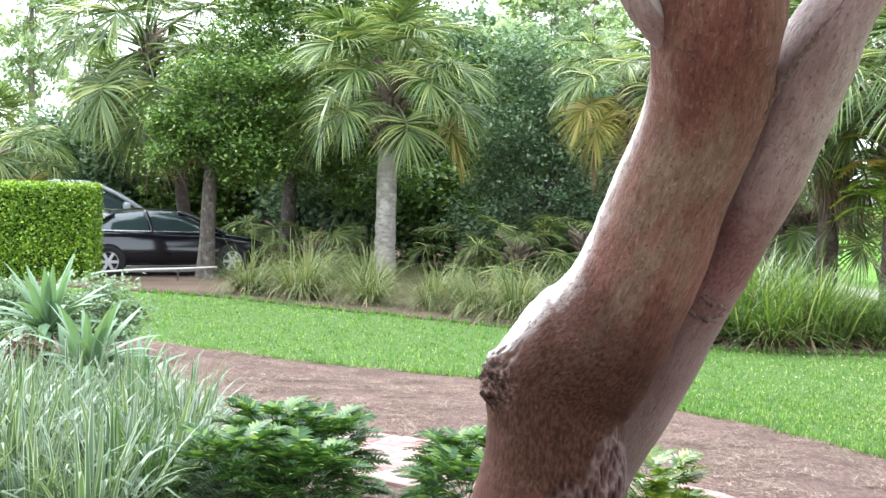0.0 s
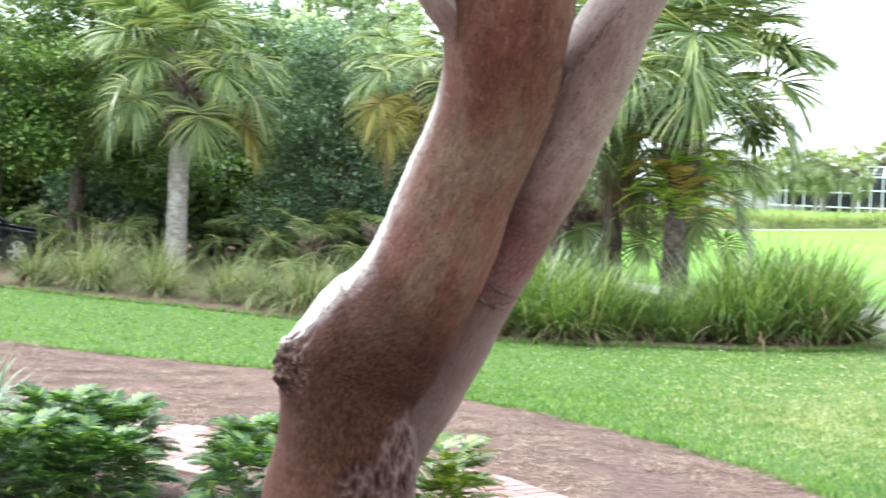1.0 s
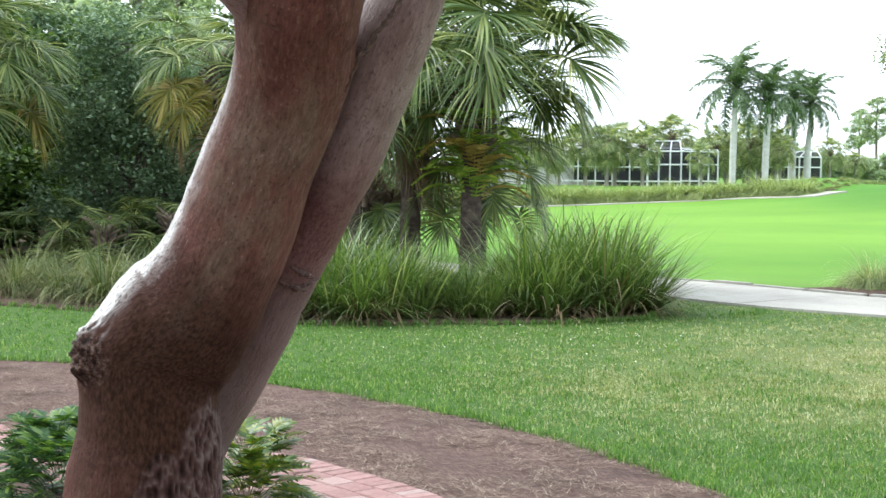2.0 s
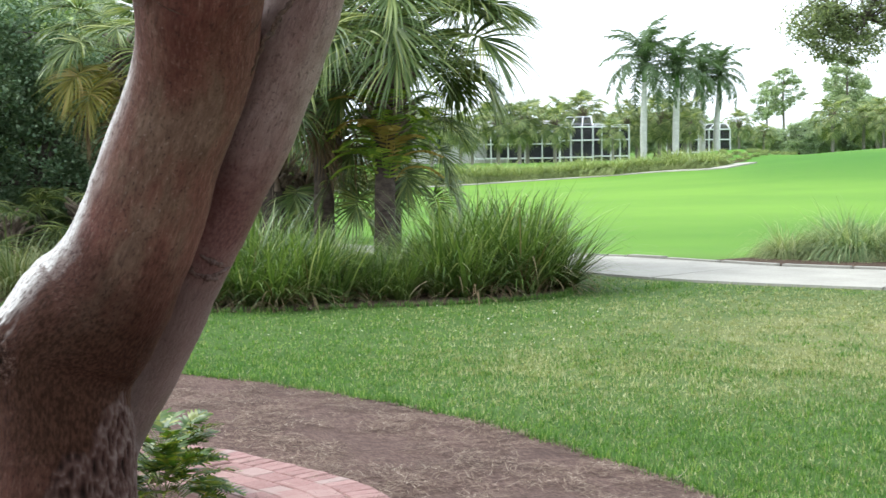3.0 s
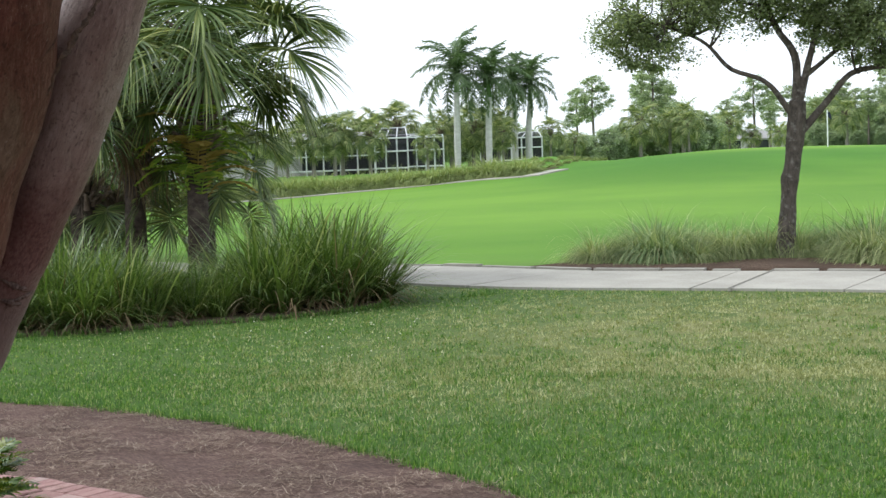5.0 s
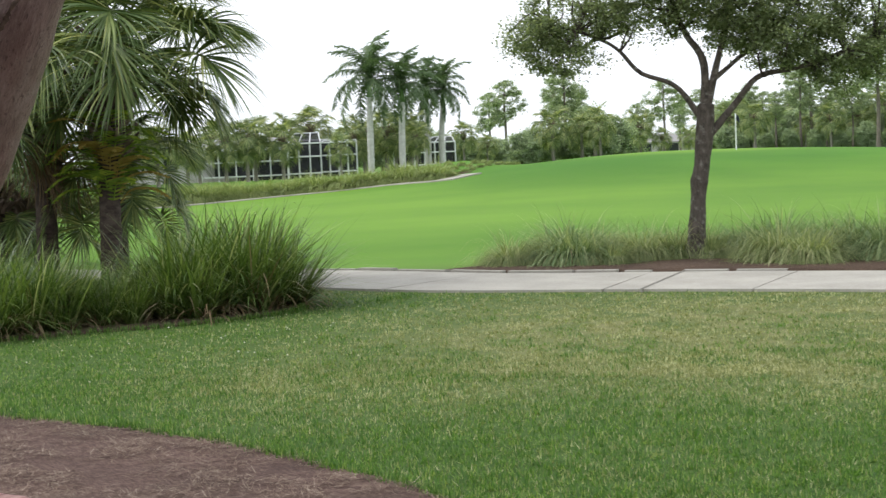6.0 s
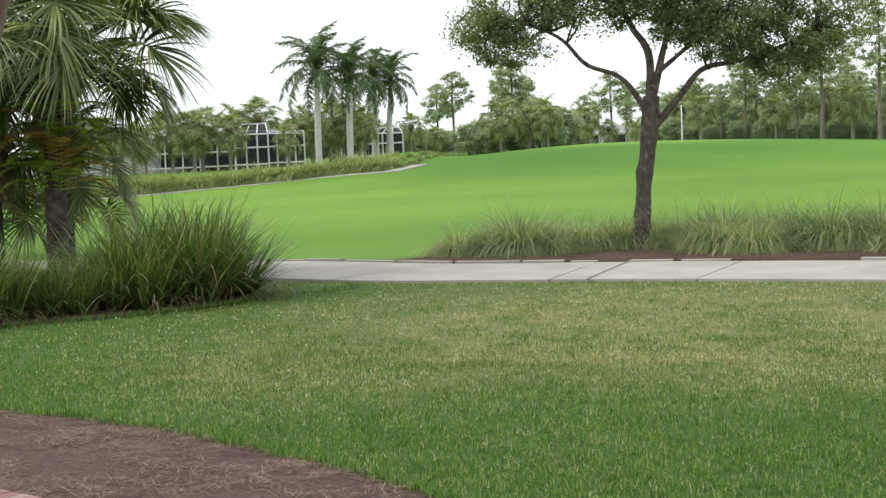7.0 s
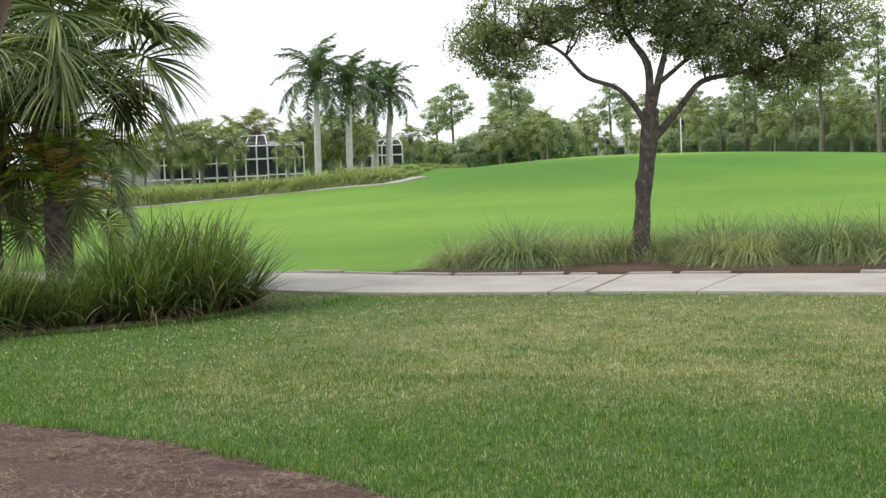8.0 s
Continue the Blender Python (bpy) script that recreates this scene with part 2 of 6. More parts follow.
# ---- ground ----
def ground_z(x, y):
    """Level by the house, a shallow dip over the fairway, then the mound of the green and a raised lot for the far houses."""
    x, y = np.asarray(x, float), np.asarray(y, float)
    r = np.hypot(x, y)
    s, q = np.clip((r - 23) / 9, 0, 1), np.clip((r - 35) / 40, 0, 1)
    dip = -0.25 * s * s * (3 - 2 * s) - 0.33 * q * q * (3 - 2 * q)
    ahead = (x * 0.643 + y * 0.766) - 96.0
    across = x * 0.766 - y * 0.643 + 3.0
    ahead = np.where(ahead > 0, np.maximum(ahead - 14, 0) / 60, ahead / 19)
    mound = 2.02 * np.exp(-(ahead**2) / 2) * np.exp(-np.where(across < 0, (np.abs(across) / 13.0) ** 2.6, (across / 22.0) ** 2) / 2)
    rise, turn = np.clip((r - 83.0) / 22.0, 0, 1), np.clip((32.5 - np.degrees(np.arctan2(x, y))) / 3.0, 0, 1)
    pad = 1.08 * rise * rise * (3 - 2 * rise) * turn * turn * (3 - 2 * turn)
    return np.where(y > 0, dip + mound + pad, 0.0)


def ground_sheet(name, xs, ys, lift=0.0):
    X, Y = np.meshgrid(xs, ys)
    v = np.stack([X, Y, ground_z(X, Y) + lift], -1).reshape(-1, 3)
    n, k = len(xs), len(ys)
    i = (np.arange(k - 1)[:, None] * n + np.arange(n - 1)[None]).ravel()
    return np_mesh(name, v, np.stack([i, i + 1, i + n + 1, i + n], -1), smooth=True)


far_line = np.geomspace(1, 2400, 26)
xs = np.concatenate([-40 - far_line[::-1], np.arange(-40, 140.1, 2.0), 140 + far_line])
ys = np.concatenate([-20 - far_line[::-1], np.arange(-20, 180.1, 2.0), 180 + far_line])
ground = part("ground", ground_sheet("ground", xs, ys), TURF, None, "mown turf of a lawn and golf fairway, patchy and dry in places")
tagged(ground, category="grass", kind="structure")


def outline_sheet(name, outline, lift, material, label, category, step=0.35, skirt=0.04):
    """A sheet inside a closed outline that follows the ground, with a small edge down to it."""
    bm = bmesh.new()
    vs = [bm.verts.new((x, y, 0)) for x, y in outline]
    face = bm.faces.new(vs)
    if face.normal.z < 0 or face.calc_area() == 0:
        face.normal_flip()
    bmesh.ops.triangulate(bm, faces=bm.faces[:])
    for _ in range(9):
        long = [e for e in bm.edges if e.calc_length() > step * 2.2]
        if not long:
            break
        bmesh.ops.subdivide_edges(bm, edges=long, cuts=1)
        bmesh.ops.triangulate(bm, faces=[f for f in bm.faces if len(f.verts) > 3])
    rim = [e for e in bm.edges if e.is_boundary]
    for v in bm.verts:
        v.co.z = float(ground_z(v.co.x, v.co.y)) + lift + 0.25 * lift * noise.noise(v.co * 1.7)
    made = bmesh.ops.extrude_edge_only(bm, edges=rim)["geom"]
    for v in made:
        if isinstance(v, bmesh.types.BMVert):
            v.co.z -= skirt + lift
    bmesh.ops.recalc_face_normals(bm, faces=bm.faces[:])
    for f in bm.faces:
        f.smooth = True
    ob = part(name, bm, material, None, label)
    return tagged(ob, category=category, kind="structure")


def wavy(points, n, amount=0.03, seed=3):
    """A smooth open line with a slightly ragged course."""
    p = curve_points(points, n)
    t = unit(np.gradient(p, axis=0))
    side = np.stack([-t[:, 1], t[:, 0]], -1)
    w = np.array([noise.noise(Vector((q[0] * 3.1, q[1] * 3.1, seed))) for q in p])
    return p + side * (w * amount)[:, None]


LAWN_EDGE = wavy([(-9.5, 20.6), (-6.0, 18.6), (-3.2, 16.3), (-1.94, 15.25), (-0.74, 14.45), (0.3, 13.9), (1.15, 13.15), (1.98, 12.2), (2.6, 11.25),
                  (3.08, 10.3), (3.46, 9.2), (3.68, 8.2), (3.82, 7.1), (3.85, 5.5), (3.6, 2.5), (3.2, -1.0)], 130, 0.05)
outline_sheet("mulch_bed", [*map(tuple, LAWN_EDGE), (-14.0, -1.0), (-14.0, 20.6)], 0.018, MULCH,
              "brown pine straw mulch round the tree and path", "mulch")

BED_EDGE = wavy([(-9.0, 25.6), (-5.4, 23.4), (-3.4, 22.3), (-1.96, 21.0), (-0.69, 20.0), (0.7, 18.8), (2.0, 17.7), (3.2, 16.8), (4.7, 16.6), (6.1, 16.5), (7.1, 16.7), (7.65, 17.4), (8.0, 19.0), (7.8, 21.5), (7.0, 25.0)], 120, 0.08, 9)
outline_sheet("planting_bed", [*map(tuple, BED_EDGE), (5.5, 32.0), (3.0, 44.0), (-4.0, 50.0), (-20.0, 50.0), (-20.0, 25.6)], 0.02, BARK_MULCH,
              "reddish brown bark mulch under palms and grass clumps", "mulch", step=0.6)


# ---- cart path: slabs with joints and a broken kerb on the far side ----
PATH_LINE = curve_points([(18.3, 4.8), (16.4, 9.45), (14.57, 13.1), (13.07, 15.4), (12.0, 16.75), (10.62, 18.55), (9.68, 21.1), (8.85, 24.4), (7.9, 28.5), (6.0, 34.0), (3.0, 42.0), (-4.0, 52.0)], 180)


def ribbon(line, left, right, top, thick):
    """A flat slab along a line, between two offsets from it."""
    t = unit(np.gradient(line, axis=0))
    side = np.stack([t[:, 1], -t[:, 0]], -1)
    bm, rows = bmesh.new(), []
    for p, s in zip(line, side):
        row = []
        for off, dz in ((left, -thick), (left, 0), (right, 0), (right, -thick)):
            q = p + s * off
            row.append(bm.verts.new((q[0], q[1], float(ground_z(*q)) + top + dz)))
        rows.append(row)
    for a, b in zip(rows, rows[1:]):
        for k in range(3):
            bm.faces.new((a[k], b[k], b[k + 1], a[k + 1]))
    bm.faces.new(rows[0][::-1]), bm.faces.new(rows[-1])
    bmesh.ops.recalc_face_normals(bm, faces=bm.faces[:])
    return bm


cart_path = tagged(new("cart_path"), "pale grey concrete cart path in long slabs beside the lawn", "path", kind="structure")
cuts = [0, 22, 45, 63, 84, 104, 124, 142, 160, 179]
for a, b in zip(cuts, cuts[1:]):
    piece = PATH_LINE[a : b + 1].copy()
    d0, d1 = unit(piece[1] - piece[0]), unit(piece[-1] - piece[-2])
    piece[0] += d0 * 0.012
    piece[-1] -= d1 * 0.012
    bm = ribbon(piece, -1.28, 1.28, 0.035, 0.09)
    part("slab", bm, CONCRETE, cart_path)

kerb_rng = np.random.default_rng(44)
k = 26
while k < 112:
    run = int(kerb_rng.integers(3, 9))
    if kerb_rng.random() < 0.86:
        piece = PATH_LINE[k : k + run + 1].copy()
        piece[0] += unit(piece[1] - piece[0]) * 0.02
        piece[-1] -= unit(piece[-1] - piece[-2]) * kerb_rng.uniform(0.0, 0.12)
        part("kerb", ribbon(piece, 1.30 + kerb_rng.uniform(0, 0.03), 1.42 + kerb_rng.uniform(0, 0.05), 0.06 + kerb_rng.uniform(-0.01, 0.012), 0.1), CONCRETE, cart_path, "broken kerb edge")
    k += run


# ---- the leaning tree with its peeling red bark ----
def bark_layers(nt, f, o, stops, streak, dark):
    """Smooth peeling bark: slow colour drift, fine lengthwise streaks and small dark pits. Gives the colour, the streaks and the pits."""
    big = noise_tex(nt, f, 2.6, 5, 0.6, (1, 1, 0.30))
    grain = noise_tex(nt, f, 64, 7, 0.78, (1, 1, 0.22))
    pits = noise_tex(nt, f, 70, 3, 0.6, (1, 1, 0.55))
    blot = noise_tex(nt, f, 14, 5, 0.7, (1, 1, 0.35))
    c = ramp(nt, big, stops)
    c = mix(nt, ramp(nt, blot, [(0.42, (0.45,) * 3), (0.58, (0.0,) * 3)]), c, mix(nt, 1.0, c, (0.55, 0.50, 0.48), "MULTIPLY"))
    c = mix(nt, ramp(nt, grain, [(0.54, (0.0,) * 3), (0.68, (0.30,) * 3)]), c, streak)
    c = mix(nt, ramp(nt, grain, [(0.37, (0.50,) * 3), (0.48, (0.0,) * 3)]), c, dark)
    c = mix(nt, ramp(nt, pits, [(0.34, (0.60,) * 3), (0.41, (0.0,) * 3)]), c, dark)
    c = mix(nt, ramp(nt, pits, [(0.66, (0.0,) * 3), (0.71, (0.35,) * 3)]), c, (0.40, 0.35, 0.31))
    return c, grain, pits


def facing(nt, way, wobble, f):
    """How far the surface faces one way, with a ragged edge."""
    geo = nt.nodes.new("ShaderNodeNewGeometry")
    side = nt.nodes.new("ShaderNodeVectorMath")
    side.operation = "DOT_PRODUCT"
    nt.links.new(geo.outputs["Normal"], side.inputs[0])
    side.inputs[1].default_value = way
    add = nt.nodes.new("ShaderNodeMath")
    add.operation = "MULTIPLY_ADD"
    nt.links.new(noise_tex(nt, f, 22, 6, 0.75, (1, 1, 0.3)), add.inputs[0])
    add.inputs[1].default_value = wobble
    nt.links.new(side.outputs["Value"], add.inputs[2])
    return add.outputs[0]


def near_spot(nt, place, f, scale, amount):
    """Distance from a spot on the bark, with a ragged outline."""
    far = nt.nodes.new("ShaderNodeVectorMath")
    far.operation = "DISTANCE"
    nt.links.new(coords(nt), far.inputs[0])
    far.inputs[1].default_value = place
    add = nt.nodes.new("ShaderNodeMath")
    add.operation = "MULTIPLY_ADD"
    nt.links.new(noise_tex(nt, f, scale, 6, 0.75), add.inputs[0])
    add.inputs[1].default_value = amount
    nt.links.new(far.outputs["Value"], add.inputs[2])
    return add.outputs[0]


def attribute(nt, name, socket):
    a = nt.nodes.new("ShaderNodeAttribute")
    a.attribute_name = name
    return a.outputs[socket]


def gumbo_mat():
    """Red-brown bark with olive drift, a pale flecked skin that paints in the sky's sheen on the upper left side, shade
    painted dark on the elbow, a crusted burl and grey cracked rind at the foot.
    """
    m, nt, b = shader("red_bark", 0.6, 0, 0.16)
    f, o = attribute(nt, "flow", "Vector"), coords(nt)
    c, grain, pits = bark_layers(nt, f, o, [(0.28, (0.058, 0.021, 0.016)), (0.42, (0.118, 0.045, 0.034)), (0.52, (0.138, 0.066, 0.048)), (0.60, (0.148, 0.097, 0.068)), (0.74, (0.20, 0.142, 0.108))], (0.36, 0.265, 0.21), (0.026, 0.012, 0.010))
    # shade under the overhanging elbow, painted dark into the bark
    elbow_shade = ramp(nt, near_spot(nt, (0.60, 6.38, 0.82), f, 4, 0.5), [(0.55, (0.97,) * 3), (0.80, (0.62,) * 3), (1.15, (0.0,) * 3)])
    c = mix(nt, elbow_shade, c, mix(nt, ramp(nt, pits, [(0.4, (0.0,) * 3), (0.62, (1.0,) * 3)]), (0.017, 0.008, 0.005), (0.040, 0.019, 0.012)))
    plate = attribute(nt, "plate", "Fac")
    foot = ramp(nt, attribute(nt, "rind", "Fac"), [(0.30, (0.0,) * 3), (0.60, (1.0,) * 3)])
    rind = ramp(nt, plate, [(0.20, (0.008, 0.005, 0.004)), (0.50, (0.030, 0.016, 0.013)), (0.75, (0.060, 0.035, 0.029)), (1.0, (0.115, 0.088, 0.078))])
    rind = mix(nt, ramp(nt, grain, [(0.4, (0.35,) * 3), (0.55, (0.0,) * 3)]), rind, (0.03, 0.015, 0.012))
    c = mix(nt, foot, c, rind)
    # sky sheen painted as pale colour where the bark faces up and left
    sky_rim = ramp(nt, facing(nt, (-0.72, 0.22, 0.66), 0.34, f), [(0.70, (0.0,) * 3), (0.90, (0.28,) * 3), (1.04, (1.0,) * 3)])
    skin = mix(nt, 1.0, sky_rim, ramp(nt, pits, [(0.38, (0.35,) * 3), (0.46, (1.0,) * 3)]), "MULTIPLY")
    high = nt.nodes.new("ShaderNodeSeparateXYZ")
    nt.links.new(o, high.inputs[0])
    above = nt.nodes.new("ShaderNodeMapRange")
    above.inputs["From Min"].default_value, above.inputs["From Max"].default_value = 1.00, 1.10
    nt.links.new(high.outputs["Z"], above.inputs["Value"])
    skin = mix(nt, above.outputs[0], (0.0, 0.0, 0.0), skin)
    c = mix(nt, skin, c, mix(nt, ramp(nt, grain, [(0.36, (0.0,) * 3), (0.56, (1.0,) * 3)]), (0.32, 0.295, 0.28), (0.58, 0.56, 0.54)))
    scab = ramp(nt, near_spot(nt, (0.19, 6.58, 1.00), f, 16, 0.20), [(0.19, (0.95,) * 3), (0.27, (0.0,) * 3)])
    scales = noise_tex(nt, o, 34, 6, 0.8)
    c = mix(nt, scab, c, ramp(nt, scales, [(0.42, (0.010, 0.006, 0.005)), (0.53, (0.055, 0.030, 0.022)), (0.66, (0.20, 0.14, 0.115))]))
    nt.links.new(c, b.inputs["Base Color"])
    nt.links.new(ramp(nt, grain, [(0.3, (0.70,) * 3), (0.7, (0.50,) * 3)]), b.inputs["Roughness"])
    nt.links.new(mix(nt, elbow_shade, (0.16,) * 3, (0.03,) * 3), b.inputs["Specular IOR Level"])
    bump(nt, b, mix(nt, scab, mix(nt, 0.45, grain, pits), scales), 0.8, 0.013)
    return m


def grey_stem_mat():
    """The second stem's bark: mauve grey streaked with pale fibres, dark red above the ring of folds, a grazing sheen
    painted pale on its outer side.
    """
    m, nt, b = shader("pale_bark", 0.5, 0, 0.3)
    f, o = attribute(nt, "flow", "Vector"), coords(nt)
    c, grain, pits = bark_layers(nt, f, o, [(0.30, (0.185, 0.105, 0.096)), (0.46, (0.260, 0.180, 0.167)), (0.62, (0.345, 0.280, 0.262)), (0.75, (0.40, 0.345, 0.325))], (0.47, 0.42, 0.395), (0.060, 0.036, 0.034))
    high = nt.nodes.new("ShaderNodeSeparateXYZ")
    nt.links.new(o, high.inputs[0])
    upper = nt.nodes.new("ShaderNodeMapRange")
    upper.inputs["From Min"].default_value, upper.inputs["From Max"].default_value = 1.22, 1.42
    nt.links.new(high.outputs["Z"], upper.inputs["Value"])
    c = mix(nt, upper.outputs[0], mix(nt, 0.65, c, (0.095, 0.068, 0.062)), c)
    wine = ramp(nt, near_spot(nt, (1.18, 6.58, 1.60), f, 8, 0.4), [(0.36, (0.85,) * 3), (0.68, (0.0,) * 3)])
    c = mix(nt, wine, c, mix(nt, ramp(nt, pits, [(0.42, (0.0,) * 3), (0.62, (1.0,) * 3)]), (0.080, 0.026, 0.026), (0.150, 0.070, 0.062)))
    # bright rim of the stem's right side, put in as pale colour by facing
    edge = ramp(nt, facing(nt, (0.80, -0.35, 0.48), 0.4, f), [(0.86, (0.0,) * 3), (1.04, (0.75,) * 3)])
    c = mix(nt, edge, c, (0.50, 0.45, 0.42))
    nt.links.new(c, b.inputs["Base Color"])
    bump(nt, b, mix(nt, 0.45, grain, pits), 0.9, 0.016)
    return m


PALE_BARK = grey_stem_mat()
RED_BARK = gumbo_mat()
GUMBO_LEAF = leaf_mat("broad_leaf", [(0, (0.05, 0.13, 0.02)), (0.6, (0.09, 0.20, 0.03)), (1, (0.16, 0.28, 0.04))])


def limb_mesh(name, rows, n, sides, lumps=0.05, bulges=(), foot=0.0):
    """A tapering stem through rows of x, y, z, radius, with soft lumps, round bulges (place, reach, push) and, up to a height, cracked plates of rind."""
    c = curve_points(rows, n)
    v, f = tube(c[:, :3], c[:, 3], sides)
    axis = np.concatenate([np.repeat(c[:, :3], sides, 0), c[-1:, :3]])
    out = unit(v - axis)
    if foot:
        grid, low = v[:-1].reshape(n, sides, 3), (c[:, 2] > 0.45) & (c[:, 2] < 1.12)
        for _ in range(150):
            grid[1:-1] = np.where(low[1:-1, None, None], 0.5 * grid[1:-1] + 0.25 * (grid[:-2] + grid[2:]), grid[1:-1])
        v[:-1] = grid.reshape(-1, 3)
    girth = np.linalg.norm(v - axis, axis=1)
    v = v + out * (np.array([lumps * noise.noise(Vector(p * 4.0)) + 0.4 * lumps * noise.noise(Vector(p * 11.0)) for p in v]) * girth)[:, None]
    rind, plate = np.zeros(len(v)), np.zeros(len(v))
    if foot:
        for i, p in enumerate(v):
            if p[2] < foot + 0.35:
                # the rind climbs higher on the side of the second stem
                reach = foot + 0.16 * noise.noise(Vector((p[0] * 3, p[1] * 3, 4.0))) + 0.85 * (p[0] - 0.66)
                rind[i] = np.clip((reach - p[2]) / 0.16 + 0.5 + 0.5 * noise.noise(Vector(p * 14)), 0, 1)
                if rind[i] > 0:
                    q = Vector((p[0] * 40, p[1] * 40, p[2] * 13))
                    ridge = 1 - 2.2 * abs(noise.noise(q)) - 0.7 * abs(noise.noise(q * 2.3))
                    plate[i] = np.clip(0.5 + 0.5 * ridge + 0.5 * (p[0] - 0.62), 0, 1)
        v = v + out * (rind * (plate - 0.45) * 0.024)[:, None]
    for place, reach, amount in bulges:
        near = np.exp(-((v - place) ** 2).sum(1) / (2 * reach**2))
        for i in np.nonzero(near > 0.01)[0]:
            v[i] += out[i] * amount * near[i] * (1 + 0.9 * noise.noise(Vector(v[i] * 38)))
    bm = clean_quads(v, f)
    flow, bark, crack = bm.verts.layers.float_vector.new("flow"), bm.verts.layers.float.new("rind"), bm.verts.layers.float.new("plate")
    run = np.r_[0, np.cumsum(np.linalg.norm(np.diff(c[:, :3], axis=0), axis=1))]
    a = np.linspace(0, 2 * np.pi, sides, endpoint=False)
    for k, vert in enumerate(bm.verts):
        i, j = min(k // sides, n - 1), k % sides
        vert[flow] = (c[i, 3] * math.cos(a[j]), c[i, 3] * math.sin(a[j]), run[i])
        vert[bark], vert[crack] = rind[k], plate[k]
    for face in bm.faces:
        face.smooth = True
    return bm


tree = thing("leaning_tree", "leaning gumbo limbo tree with smooth reddish brown bark and two stems", "tree", (0.5, 7.1, 0))
inv = tree.matrix_world.inverted()
MAIN = [(0.470, 6.720, -0.300, 0.450), (0.480, 6.720, 0.080, 0.385), (0.488, 6.720, 0.280, 0.356), (0.494, 6.720, 0.450, 0.343), (0.505, 6.720, 0.546, 0.333), (0.509, 6.720, 0.650, 0.317), (0.513, 6.730, 0.751, 0.310), (0.518, 6.740, 0.845, 0.315), (0.540, 6.750, 0.937, 0.331), (0.582, 6.740, 1.042, 0.343), (0.653, 6.710, 1.145, 0.331), (0.730, 6.670, 1.251, 0.301), (0.806, 6.600, 1.397, 0.275), (0.870, 6.500, 1.572, 0.261), (0.910, 6.400, 1.719, 0.254), (0.943, 6.290, 1.856, 0.244), (0.974, 6.180, 1.984, 0.240), (1.008, 6.050, 2.120, 0.239), (1.022, 5.910, 2.260, 0.242), (1.011, 5.780, 2.375, 0.243), (0.993, 5.640, 2.484, 0.248), (0.991, 5.520, 2.583, 0.246),
        (0.970, 5.350, 2.750, 0.220), (0.930, 5.150, 3.100, 0.180), (0.850, 5.000, 3.600, 0.150), (0.700, 4.900, 4.400, 0.100), (0.500, 5.000, 5.400, 0.050)]
SECOND = [(0.600, 7.400, 0.000, 0.280), (0.660, 7.430, 0.200, 0.255), (0.714, 7.450, 0.398, 0.233), (0.831, 7.430, 0.595, 0.205), (0.944, 7.340, 0.786, 0.189), (1.012, 7.235, 0.940, 0.179), (1.067, 7.125, 1.076, 0.173), (1.119, 7.000, 1.240, 0.167), (1.173, 6.890, 1.381, 0.163), (1.223, 6.770, 1.513, 0.160), (1.275, 6.637, 1.663, 0.157),
          (1.318, 6.519, 1.792, 0.158), (1.348, 6.403, 1.909, 0.159), (1.371, 6.288, 2.027, 0.161), (1.394, 6.174, 2.145, 0.162), (1.412, 6.057, 2.254, 0.163), (1.424, 5.941, 2.356, 0.164), (1.440, 5.830, 2.454, 0.158), (1.478, 5.740, 2.560, 0.137), (1.550, 5.660, 2.720, 0.120), (1.580, 5.500, 3.100, 0.120), (1.740, 5.200, 3.800, 0.090), (1.900, 5.000, 4.800, 0.040)]
spot = lambda x, y, z, reach, push: (np.array((x, y, z)), reach, push)
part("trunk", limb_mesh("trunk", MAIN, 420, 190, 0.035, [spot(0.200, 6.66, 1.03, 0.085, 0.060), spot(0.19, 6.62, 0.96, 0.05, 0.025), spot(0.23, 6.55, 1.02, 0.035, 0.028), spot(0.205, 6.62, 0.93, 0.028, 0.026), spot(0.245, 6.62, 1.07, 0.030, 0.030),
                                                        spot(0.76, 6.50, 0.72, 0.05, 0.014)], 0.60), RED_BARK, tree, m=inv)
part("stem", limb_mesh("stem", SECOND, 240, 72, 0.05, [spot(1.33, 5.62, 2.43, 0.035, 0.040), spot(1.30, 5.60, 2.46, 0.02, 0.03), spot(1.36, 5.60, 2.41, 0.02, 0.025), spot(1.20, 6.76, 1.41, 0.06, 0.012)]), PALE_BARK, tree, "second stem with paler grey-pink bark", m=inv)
KNOT_BARK = bark_mat("knot_bark", (0.016, 0.010, 0.008), (0.17, 0.105, 0.075), 38, (1, 1, 0.8), 0.85, 1.0)


FOLD_BARK = bark_mat("fold_bark", (0.040, 0.020, 0.017), (0.17, 0.115, 0.10), 42, (1, 1, 0.8), 0.6, 0.8)


def wrinkle(rows, mid_z, a0, a1, thick, wave, slope=0.0, skin=None):
    """A thin fold in the bark across part of a stem; angles run round the stem from its side towards the house."""
    c = curve_points(rows, 400)
    i = int(np.argmin(abs(c[:, 2] - mid_z)))
    ax = unit(c[i + 1, :3] - c[i - 1, :3])
    u = unit(np.cross(ax, (0, -1, 0.2)))
    w = -np.cross(ax, u)
    line = [c[i, :3] + c[i, 3] * (1.0 + 0.006 * math.sin(7 * q)) * (math.cos(q) * u + math.sin(q) * w) + ax * (wave * math.sin(2.3 * q + mid_z * 9) + slope * (q - a0)) for q in np.linspace(a0, a1, 26)]
    part("bark_fold", tube_mesh("bark_fold", line, thick * np.sin(np.linspace(0.15, 2.99, 26)) * (0.7 + 0.6 * rng.random(26)), 6), skin or KNOT_BARK, tree, m=inv)


